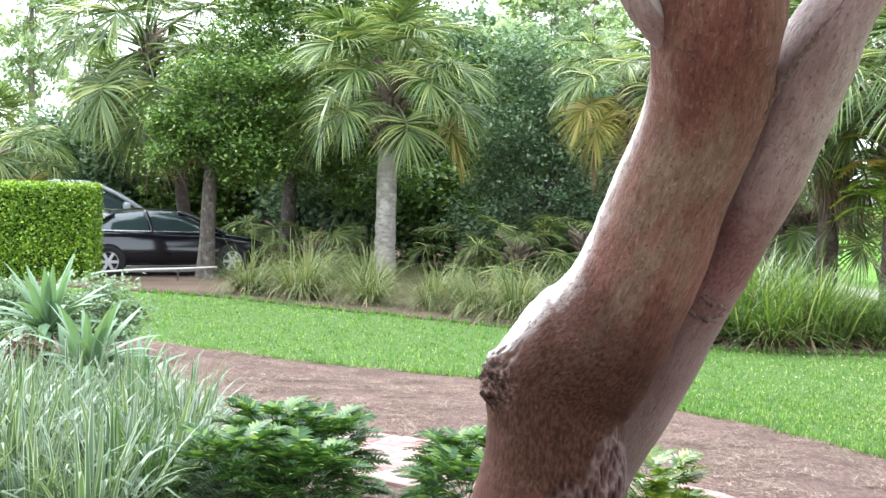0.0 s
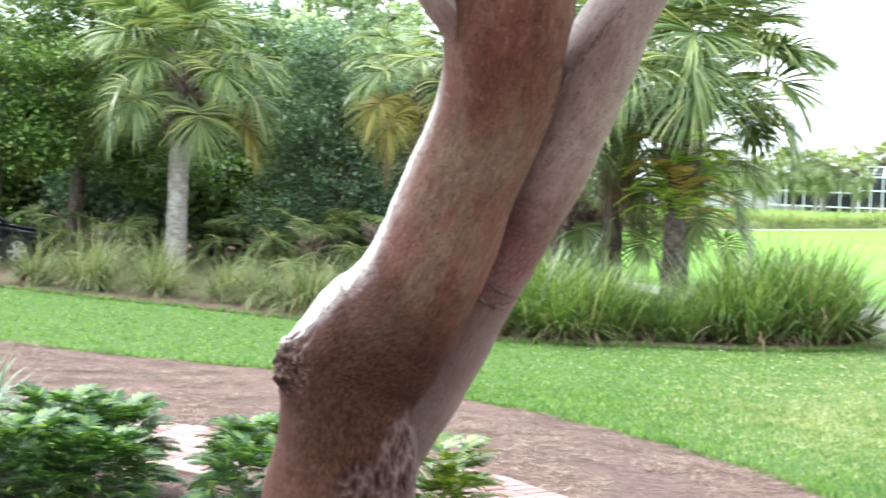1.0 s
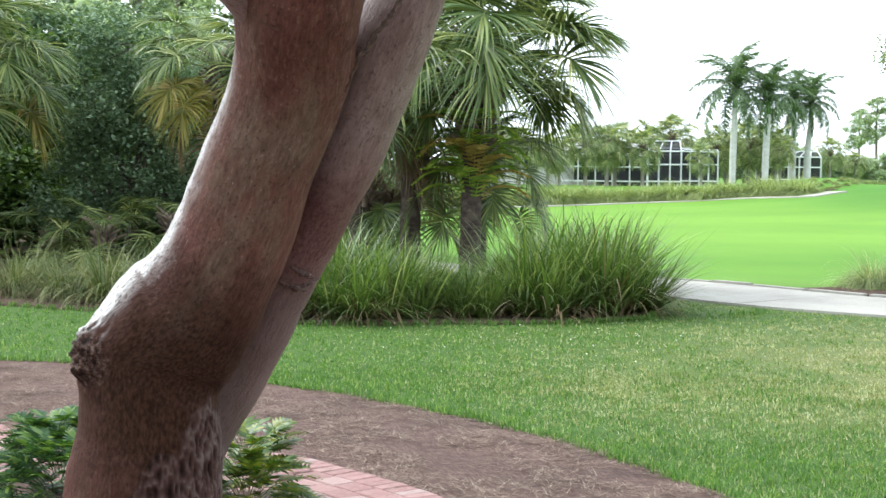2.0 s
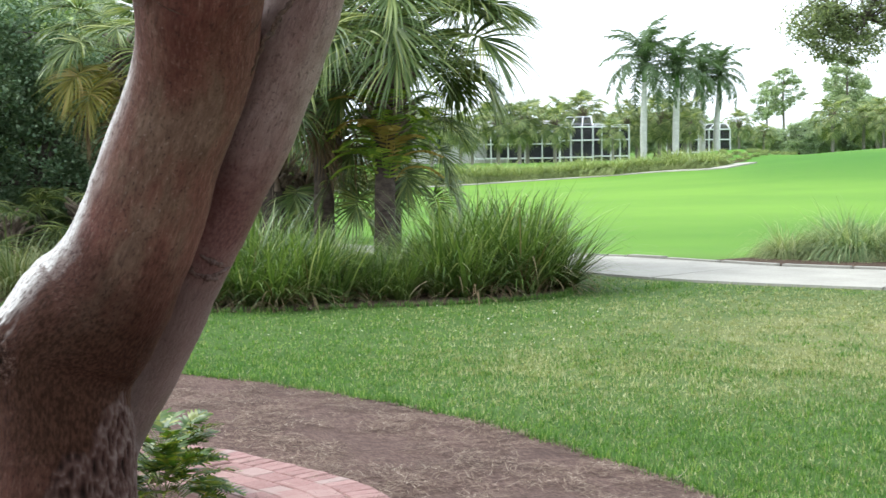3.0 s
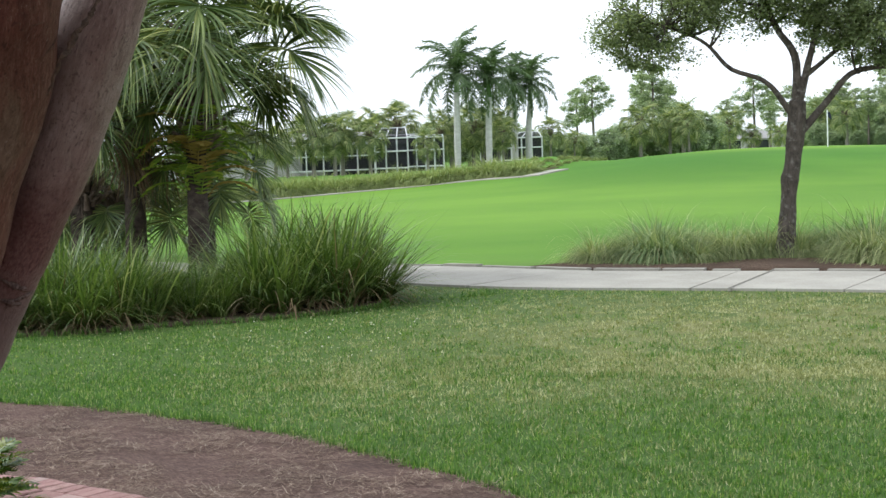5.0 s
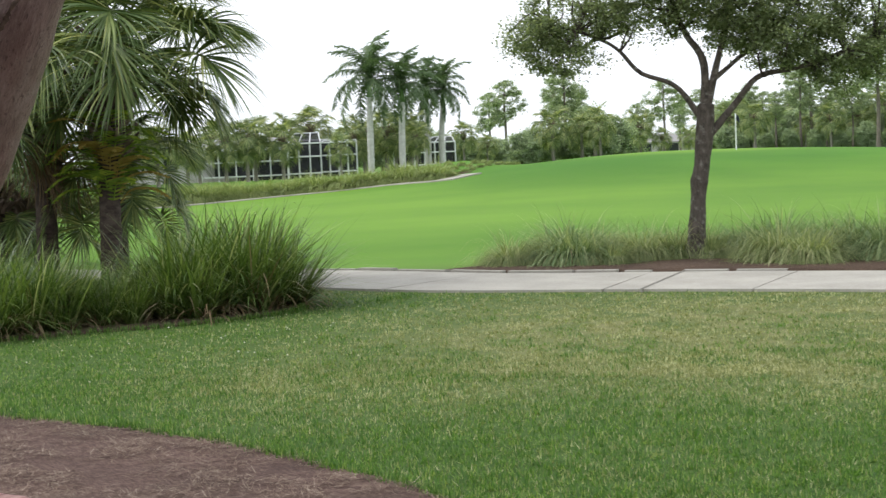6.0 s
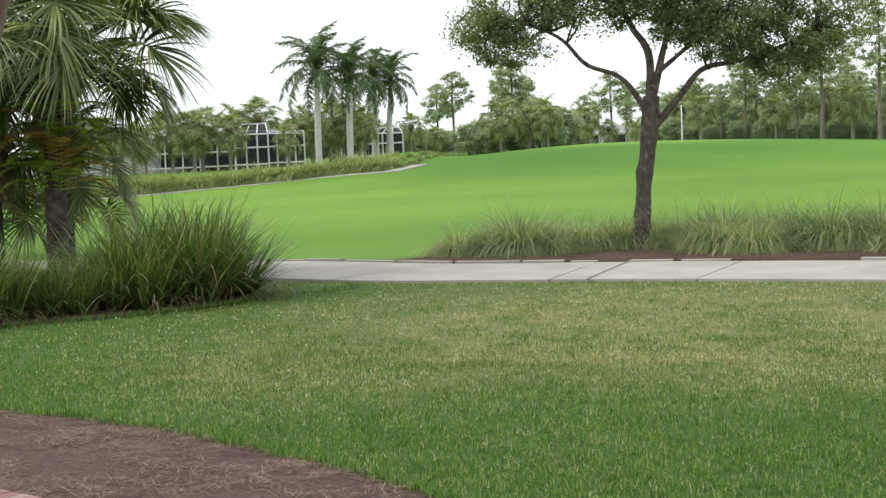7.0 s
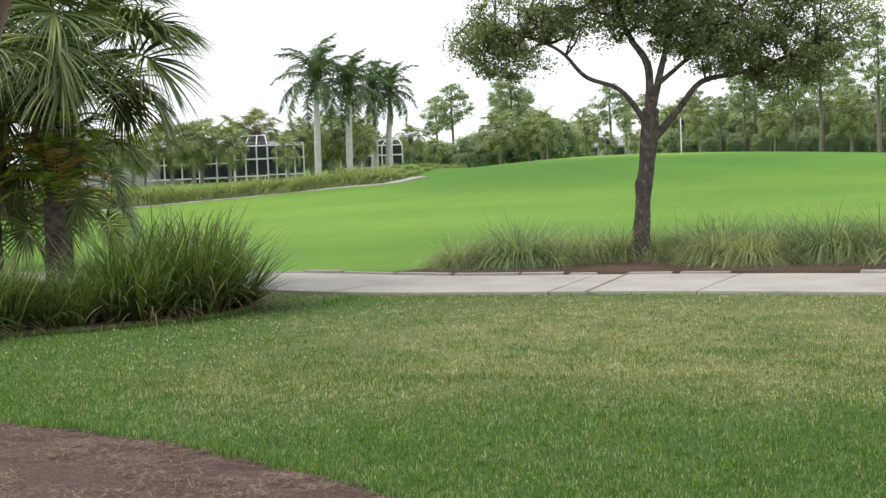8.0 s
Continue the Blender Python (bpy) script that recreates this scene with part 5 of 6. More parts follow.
for k in range(24):
    az = 39.8 + 0.46 * k
    plant_far(far_tree, [(az, 186 + 8 * math.sin(k * 1.7), 0.8)], 0.2)
    plant_far(far_pine, [(az + 0.1, 158 + 14 * math.sin(k * 2.9), 0.60)], 0.22)
    plant_far(far_tree, [(az + 0.3, 166 + 9 * math.sin(k * 2.2), 0.62)], 0.25)
    plant_far(far_tree, [(az + 0.15, 148 + 6 * math.sin(k * 3.3), 0.36)], 0.25)
    if k % 4 == 1:
        plant_far(far_pine, [(az + 0.3, 176 + 10 * math.sin(k * 1.3), 0.80)], 0.2)
    elif k % 2 == 0:
        plant_far(low_palm, [(az + 0.25, 150 + 9 * math.sin(k * 2.1), 1.0)], 0.3)
for az, dist, s in [(29.6, 92, 0.8), (29.9, 95, 0.8), (30.2, 93, 0.7), (30.4, 97, 0.8), (30.7, 98, 0.75), (31.0, 99, 0.75), (31.4, 101, 0.7), (29.4, 97, 0.9), (29.7, 88, 0.6), (30.0, 89, 0.65), (30.3, 90, 0.7), (30.6, 92, 0.7), (30.9, 94, 0.75), (31.3, 96, 0.7), (31.7, 98, 0.7), (32.0, 102, 0.7)]:
    clump(border, *at_far(az, dist), 0.55 * s, "low scrubby grass beyond the path", "border grasses", "border_grass")
plant_far(low_palm, [(33.4, 150, 1.4), (34.5, 152, 1.2), (35.2, 150, 1.1), (35.0, 156, 1.3), (30.0, 138, 0.9), (30.9, 142, 0.8), (36.7, 190, 1.3), (37.5, 190, 0.9), (36.4, 230, 1.2), (38.5, 220, 1.0), (39.2, 215, 1.2), (38.9, 226, 1.0)])
house(37.3, 262, 14, 9, 3.0, 1.4, -37, "distant low white house behind the green", [(-5.0, 1.6, 1.6, 1.8), (-2.0, 2.2, 1.5, 2.4), (2.4, 2.6, 1.5, 2.4), (5.6, 1.2, 1.7, 1.5)])
house(39.6, 250, 10, 9, 2.9, 1.4, -40, "distant low white house behind the green", [(-3.0, 1.6, 1.6, 1.8), (0.0, 2.2, 1.5, 2.4), (3.0, 1.6, 1.5, 1.8)])

far_tree.scale = (0.5, 0.5, 0.5)

flag_pole = thing("golf_flag", "white flagstick with a small dark flag on the green", "golf flag", (61.3, 72.3, float(ground_z(61.3, 72.3))))
part("pole", tube_mesh("pole", [(0, 0, 0), (0, 0, 1.1), (0, 0, 2.25)], [0.035, 0.032, 0.03], 8), WHITE_METAL, flag_pole)
cloth = bmesh.new()
grid = [[cloth.verts.new((0.03 + 0.30 * i / 6, 0.03 * math.sin(i * 1.4), 2.22 - 0.36 * j / 3 - 0.25 * i / 6)) for i in range(7)] for j in range(4)]
for j in range(3):
    for i in range(6):
        cloth.faces.new((grid[j][i], grid[j + 1][i], grid[j + 1][i + 1], grid[j][i + 1]))
bmesh.ops.solidify(cloth, geom=cloth.faces[:], thickness=0.008)
part("flag", cloth, plain_mat("flag_cloth", (0.05, 0.06, 0.10), 0.8), flag_pole)

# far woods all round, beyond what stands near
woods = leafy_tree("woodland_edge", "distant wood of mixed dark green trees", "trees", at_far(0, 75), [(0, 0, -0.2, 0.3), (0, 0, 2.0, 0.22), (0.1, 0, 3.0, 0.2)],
                   [(0, 0, 3.0, 3.0, 2.4, 2.0), (-2.0, 0, 5.0, 2.2, 2.0, 1.8), (1.8, 0, 4.6, 2.2, 2.0, 1.8), (0, 0, 1.6, 3.2, 2.2, 1.4), (0, 0, 6.6, 2.0, 2.0, 1.4)], FAR_LEAF_HAZED, 380, 60, 0.7, 0.15, 303, OAK_BARK, limbs=4, twigs=10, group="wood")
plant_far(woods, [(-24, 60, 0.4), (-18, 66, 0.4), (-15.2, 60, 0.38), (-12.6, 58, 0.45), (-9, 56, 0.95), (-5.5, 52, 0.95), (-2, 50, 1.0), (2, 52, 0.95), (5.5, 54, 0.9), (8.5, 58, 0.85), (11, 64, 0.6), (-30, 55, 1.0), (-36, 50, 1.0)], 0.1)
plant_far(far_pine, [(-15.6, 60, 0.9), (-13.2, 66, 0.7), (4.0, 56, 1.0), (5.4, 60, 0.95), (3.0, 62, 1.0)])


# ---- planting by the house ----
LILY = leaf_mat("lily_green", [(0, (0.045, 0.095, 0.045)), (0.6, (0.085, 0.150, 0.075)), (1, (0.15, 0.22, 0.12))], 0.4, 0.25, 0.5)
LILY_EDGE = leaf_mat("lily_cream", [(0, (0.20, 0.25, 0.19)), (0.6, (0.31, 0.36, 0.29)), (1, (0.52, 0.55, 0.48))], 0.45, 0.25, 0.5)


def lily_mesh(seed, n=170, height=0.68):
    """Strap leaves with cream edges: a green middle lane and two pale outer lanes."""
    r = np.random.default_rng(seed)
    a, q = r.uniform(0, 2 * np.pi, n), np.sqrt(r.uniform(0, 1, n))
    start = np.stack([np.cos(a) * q * 0.16, np.sin(a) * q * 0.16, np.zeros(n)], -1)
    a2, lean = a + r.normal(0, 0.45, n), np.clip(np.abs(r.normal(0.72, 0.42, n)) * (0.45 + 0.75 * q), 0.05, 1.25)
    way = np.stack([np.cos(a2) * np.sin(lean), np.sin(a2) * np.sin(lean), np.cos(lean)], -1)
    ln, w, dr = height * r.uniform(0.55, 1.1, n), 0.040 * r.uniform(0.55, 1.2, n), 0.35 + 1.7 * r.uniform(0, 1, n) ** 1.8
    side = unit(np.cross(way, UP) + 1e-4)
    pale = r.uniform(0, 1, n) < 0.8
    lanes = []
    for lo, hi, pick in ((-0.33, 0.33, np.ones(n, bool)), (-0.5, -0.32, pale), (0.32, 0.5, pale)):
        lanes.append(strips(start[pick], way[pick], ln[pick], w[pick], dr[pick], 7, side=side[pick], taper=2.2, lane=(lo, hi), bend=1.3))
    return np_mesh("foliage", *lanes[0]), np_mesh("leaf_edges", *merged(*lanes[1:]))


LILIES = [lily_mesh(s) for s in (901, 902, 903, 904)]
GREEN_LILY = lily_mesh(905)[0]
GREEN_LILY.materials.append(leaf_mat("plain_lily", [(0, (0.035, 0.085, 0.022)), (0.6, (0.070, 0.150, 0.040)), (1, (0.13, 0.22, 0.07))], 0.4, 0.25, 0.5))
for g, e in LILIES:
    g.materials.append(LILY), e.materials.append(LILY_EDGE)


def lily(x, y, scale):
    g, e = LILIES[rng.integers(4)]
    ob = thing("flax_lily", "variegated flax lily with cream-edged strap leaves", "plant", (x, y, 0.012), "flax lilies by the path", turn=rng.uniform(0, 360))
    s = scale * rng.uniform(0.9, 1.12)
    ob.scale = (s, s, s)
    tagged(part("foliage", g, None, ob), kind="stuff")
    tagged(part("leaf_edges", e, None, ob, "cream leaf margins"), kind="stuff")


for row, (y, x0, x1, n, s) in enumerate([(10.9, -4.2, -2.05, 7, 0.95), (10.2, -4.1, -1.85, 8, 1.0), (9.55, -3.9, -1.62, 8, 1.05), (8.95, -3.6, -1.5, 7, 1.1), (8.4, -3.3, -1.55, 6, 1.1), (7.9, -3.0, -1.75, 5, 1.05), (7.4, -2.9, -1.8, 4, 1.0)]):
    for k in range(n):
        lily(x0 + (x1 - x0) * k / (n - 1) + rng.normal(0, 0.06), y + rng.normal(0, 0.1), s)

for x, y, s in [(-1.72, 8.15, 1.0), (-1.56, 7.95, 0.85), (-2.35, 9.9, 0.9)]:
    ob = thing("flax_lily", "flax lily with plain dark green strap leaves", "plant", (x, y, 0.012), "flax lilies by the path", turn=rng.uniform(0, 360))
    ob.scale = (s, s, s)
    tagged(part("foliage", GREEN_LILY, None, ob), kind="stuff")

PHILO = leaf_mat("lobed_leaf", [(0, (0.032, 0.080, 0.028)), (0.55, (0.060, 0.138, 0.044)), (0.85, (0.115, 0.210, 0.058)), (1, (0.24, 0.33, 0.08))], 0.45, 0.25, 0.3, 5.0)
PHILO_YELLOW = leaf_mat("yellow_lobed_leaf", [(0, (0.045, 0.10, 0.016)), (0.6, (0.10, 0.17, 0.025)), (1, (0.23, 0.26, 0.035))], 0.35, 0.3, 0.45, 5.0)


def lobed_leaf(seed):
    """A glossy leaf on a stalk, cut into pairs of narrow lobes."""
    r = np.random.default_rng(seed)
    st = curve_points([(0, 0, 0), (0.13, 0, 0.05), (0.25, 0, 0.035)], 6)
    mid_ = curve_points([(0.25, 0, 0.035), (0.36, 0, 0.02), (0.47, 0, -0.05)], 9)
    sets = [tube(st, np.full(6, 0.004), 4, cap=False), strips(mid_[:1], np.array([[1.0, 0, -0.1]]), 0.27, 0.055, 0.45, 6)]
    for s in (-1, 1):
        way = np.stack([np.linspace(0.05, 1.0, 9), np.full(9, s * 1.0), np.full(9, 0.18)], -1) + r.normal(0, 0.06, (9, 3))
        sets.append(strips(mid_, way, 0.13 * np.sin(np.linspace(0.9, 2.75, 9)) + 0.02, 0.034, r.uniform(0.4, 0.8, 9), 4, taper=2.4, root=0.8))
    return np_mesh("leaf", *merged(*sets))


LOBED, LOBED_YELLOW = [lobed_leaf(s) for s in (1, 2, 3)], [lobed_leaf(s) for s in (4, 5, 6)]


def philodendron(x, y, radius, height, n, seed, leaf=PHILO, label="low philodendron with glossy deeply lobed green leaves"):
    r = np.random.default_rng(seed)
    ob = thing("philodendron", label, "plant", (x, y, 0.012), "philodendrons by the path")
    for i in range(n):
        u = (i + 0.5) / n
        a, lift = i * 137.5 + r.normal(0, 15), 78 - 72 * u + r.normal(0, 8)
        s = r.uniform(0.40, 0.66)
        q = radius * u**0.6
        ar = radians(a)
        m = pose(math.cos(ar) * q * 0.55, math.sin(ar) * q * 0.55, height * (0.85 - 0.75 * u**1.5) * r.uniform(0.75, 1.0), 0, 0, a) @ pose(0, 0, 0, r.normal(0, 14), -lift * 0.55, 0) @ Matrix.Diagonal((s, s, s, 1))
        part("leaf", (LOBED if leaf == PHILO else LOBED_YELLOW)[i % 3], leaf, ob, m=m)
    return ob


for x, y, rad, h, n, sd in [(-0.95, 8.3, 0.26, 0.56, 170, 1), (-0.68, 8.3, 0.24, 0.50, 150, 2), (-1.1, 7.8, 0.32, 0.48, 130, 3), (-0.74, 7.8, 0.30, 0.42, 130, 4), (0.14, 8.1, 0.22, 0.45, 130, 5), (0.14, 7.65, 0.26, 0.39, 100, 6)]:
    philodendron(x, y, rad, h, n, sd)
for x, y, rad, h, n, sd in [(1.10, 7.75, 0.2, 0.38, 70, 7), (1.05, 7.35, 0.2, 0.28, 44, 8), (1.2, 8.5, 0.08, 0.10, 8, 9)]:
    philodendron(x, y, rad, h, n, sd, PHILO_YELLOW, "low philodendron with yellow-green lobed leaves behind the trunk")

STRAP = leaf_mat("strap_leaf", [(0, (0.085, 0.155, 0.085)), (0.6, (0.150, 0.245, 0.145)), (1, (0.27, 0.37, 0.24))], 0.4, 0.25, 0.5, 3)


def strap_leaf(droop, seed):
    r = np.random.default_rng(seed)
    v1 = strips(np.zeros((1, 3)), np.array([[1.0, 0, 0]]), 0.62, 0.112, droop, 8, side=np.array([[0, 0.94, 0.34]]), taper=3.0, root=0.8, lane=(-0.5, 0.0))
    v2 = strips(np.zeros((1, 3)), np.array([[1.0, 0, 0]]), 0.62, 0.112, droop, 8, side=np.array([[0, 0.94, -0.34]]), taper=3.0, root=0.8, lane=(0.0, 0.5))
    return np_mesh("leaf", *merged(v1, v2), smooth=True)


STRAPS = [strap_leaf(d, i) for i, d in enumerate((0.5, 1.2, 2.2))]


def rosette(x, y, z, size, n, seed):
    r = np.random.default_rng(seed)
    ob = thing("strap_leaf_plant", "rosette of broad light green strap leaves", "plant", (x, y, 0.01), "strap-leaf rosettes")
    part("stem", tube_mesh("stem", [(0, 0, -0.02), (0.02, 0, z * 0.5), (0, 0, z + 0.05)], [0.06, 0.05, 0.035], 8, 0.2, 8), OAK_BARK, ob)
    for i in range(n):
        u = (i + 0.5) / n
        lift = 82 - 75 * u + r.normal(0, 6)
        s = size * r.uniform(0.85, 1.15)
        part("leaf", STRAPS[min(2, int(u * 3))], STRAP, ob, m=pose(0, 0, z + 0.06 * (1 - u), 0, 0, i * 137.5 + r.normal(0, 10)) @ pose(0.02, 0, 0, 0, -lift, 0) @ Matrix.Diagonal((s, s, s, 1)))


rosette(-3.22, 12.1, 0.55, 0.95, 34, 1)
rosette(-2.68, 11.25, 0.34, 0.90, 34, 2)
rosette(-2.42, 11.9, 0.14, 0.75, 22, 3)
rosette(-2.95, 11.75, 0.20, 0.8, 24, 5)
rosette(-3.75, 11.7, 0.25, 0.7, 20, 4)

GREY_SHRUB = leaf_mat("grey_shrub", [(0, (0.10, 0.16, 0.09)), (0.6, (0.18, 0.26, 0.16)), (1, (0.30, 0.38, 0.26))], 0.6, 0.25)
for x, y, h, sd in [(-4.3, 14.2, 0.9, 1), (-3.5, 14.6, 0.85, 2), (-5.2, 14.6, 0.95, 3), (-4.2, 13.1, 0.6, 4)]:
    leafy_tree("shrub", "rounded grey-green small-leaved shrub", "shrub", (x, y), [(0, 0, -0.02, 0.03), (0.02, 0, 0.1, 0.025), (0.02, 0, h * 0.3, 0.02)],
               [(0, 0, h * 0.5, 0.55, 0.5, h * 0.45), (0.2, 0.1, h * 0.6, 0.4, 0.4, h * 0.35)], GREY_SHRUB, 130, 40, 0.16, 0.035, 400 + sd, OAK_BARK, limbs=2, twigs=20, group="grey shrubs")
BROWN = leaf_mat("brown_leaf", [(0, (0.05, 0.03, 0.025)), (0.7, (0.13, 0.085, 0.06)), (1, (0.24, 0.17, 0.12))], 0.7, 0.2)
leafy_tree("dead_shrub", "small withered brown shrub among the lilies", "shrub", (-3.15, 11.2), [(0, 0, -0.02, 0.02), (0.02, 0, 0.1, 0.018), (0.02, 0, 0.2, 0.015)],
           [(0, 0, 0.42, 0.2, 0.2, 0.22)], BROWN, 60, 24, 0.1, 0.03, 411, OAK_BARK, limbs=1, twigs=25)

# clipped hedge
HEDGE_LEAF = leaf_mat("hedge_leaf", [(0, (0.06, 0.13, 0.012)), (0.5, (0.145, 0.27, 0.026)), (0.85, (0.28, 0.43, 0.05)), (1, (0.46, 0.58, 0.11))], 0.4, 0.35, 0.45)
# near-black box that paints the shade between the hedge's leaves
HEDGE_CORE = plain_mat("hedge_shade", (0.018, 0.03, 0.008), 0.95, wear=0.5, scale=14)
hedge = thing("hedge", "square-clipped bright green hedge beside the drive", "hedge", (-8.93, 26.9, float(ground_z(-8.9, 26.9))), turn=3)
part("shade_core", box(5.0, 1.1, 1.66, (0, 0, 0.83), 0.05), HEDGE_CORE, hedge)
n = 34000
face, u, v = rng.choice(3, n, p=[0.62, 0.26, 0.12]), rng.uniform(-1, 1, n), rng.uniform(0, 1, n)
px = np.where(face == 2, 2.56, u * 2.58)
py = np.where(face == 0, -0.60, np.where(face == 1, (v * 2 - 1) * 0.62, u * 0.62))
pz = np.where(face == 1, 1.72, 0.02 + v * 1.71)
where = np.stack([px, py, pz], -1) + rng.normal(0, 0.028, (n, 3))
tagged(part("foliage", np_mesh("foliage", *leaves(where, 0.043, 0.9, 1.5)), HEDGE_LEAF, hedge), kind="stuff")

# drive, low rail and parked cars
ASPHALT = plain_mat("asphalt", (0.10, 0.095, 0.09), 0.92, wear=0.25, scale=12)
outline_sheet("drive", [(-22.0, 28.4), (-12.0, 28.6), (-6.2, 29.4), (-4.6, 30.6), (-4.0, 32.5), (-4.5, 34.5), (-22.0, 35.5)], 0.03, ASPHALT, "grey drive under the parked cars", "drive", step=1.0)
rail_metal = plain_mat("rail_paint", (0.55, 0.52, 0.47), 0.7)
rail = thing("low_rail", "low pale rail on short stakes along the drive", "rail", (-5.2, 26.2, float(ground_z(-5.2, 26.2))))
line = curve_points([(-1.05, -0.6, 0.05), (-0.85, -0.45, 0.17), (-0.3, 0.0, 0.21), (0.45, 0.5, 0.22), (1.0, 1.2, 0.22)], 16)
part("bar", tube_mesh("bar", line, np.full(16, 0.018), 6), rail_metal, rail)
for x, y, tone in ((-0.45, -0.12, rail_metal), (0.42, 0.47, plain_mat("stake_dark", (0.06, 0.05, 0.045), 0.8))):
    part("stake", tube_mesh("stake", [(x, y, -0.05), (x, y, 0.1), (x, y, 0.215)], [0.016, 0.016, 0.016], 6), tone, rail)

GLASS = plain_mat("car_glass", (0.03, 0.045, 0.045), 0.03, spec=1.0, wear=0.05)
TYRE = plain_mat("tyre", (0.015, 0.015, 0.016), 0.85, wear=0.2)
ALLOY = plain_mat("alloy", (0.55, 0.56, 0.58), 0.3, 0.9, wear=0.08)
CHROME = plain_mat("chrome", (0.75, 0.76, 0.78), 0.12, 1.0, wear=0.03)


def loft(sections):
    bm = bmesh.new()
    rows = [[bm.verts.new(p) for p in sec] for sec in sections]
    for a, b in zip(rows, rows[1:]):
        for k in range(len(a) - 1):
            bm.faces.new((a[k], b[k], b[k + 1], a[k + 1]))
    bm.faces.new(rows[0][::-1]), bm.faces.new(rows[-1])
    bmesh.ops.recalc_face_normals(bm, faces=bm.faces[:])
    for f in bm.faces:
        f.smooth = True
    return bm


def wheel(parent, x, y, r, out):
    w = new("wheel")
    w.parent = parent
    w.matrix_basis = pose(x, y, r, 90, 0, 0 if out > 0 else 180)
    a = np.linspace(0, 2 * np.pi, 28, endpoint=False)
    prof = [(r * 0.68, -0.10), (r * 0.95, -0.10), (r, -0.07), (r, 0.07), (r * 0.95, 0.10), (r * 0.68, 0.10)]
    sec = [[(math.cos(q) * pr, math.sin(q) * pr, pz) for pr, pz in prof] for q in list(a) + [0.0]]
    bm = bmesh.new()
    rows = [[bm.verts.new(p) for p in s] for s in sec[:-1]]
    for i in range(len(rows)):
        c, d = rows[i], rows[(i + 1) % len(rows)]
        for k in range(len(prof) - 1):
            bm.faces.new((c[k], d[k], d[k + 1], c[k + 1]))
    part("tyre", bm, TYRE, w)
    rim = bmesh.new()
    bmesh.ops.create_cone(rim, cap_ends=True, segments=28, radius1=r * 0.70, radius2=r * 0.70, depth=0.06, matrix=Matrix.Translation((0, 0, -0.02)))
    part("backing", rim, TYRE, w)
    sp = bmesh.new()
    ring = tube([(math.cos(q) * r * 0.66, math.sin(q) * r * 0.66, 0.06) for q in np.linspace(0, 2 * np.pi, 30)], np.full(30, 0.018), 5, cap=False)
    for k in range(6):
        m = Matrix.Rotation(k * math.pi / 3, 4, "Z") @ Matrix.Translation((r * 0.36, 0, 0.055))
        bmesh.ops.create_cube(sp, size=1.0, matrix=m @ Matrix.Diagonal((r * 0.6, 0.062, 0.03, 1)))
    bmesh.ops.create_cone(sp, cap_ends=True, segments=12, radius1=0.06, radius2=0.045, depth=0.05, matrix=Matrix.Translation((0, 0, 0.06)))
    tmp = clean_quads(*ring)
    me = bpy.data.meshes.new("ring")
    tmp.to_mesh(me)
    tmp.free()
    sp.from_mesh(me)
    part("rim", sp, ALLOY, w, "silver six-spoke alloy rim")
    return w


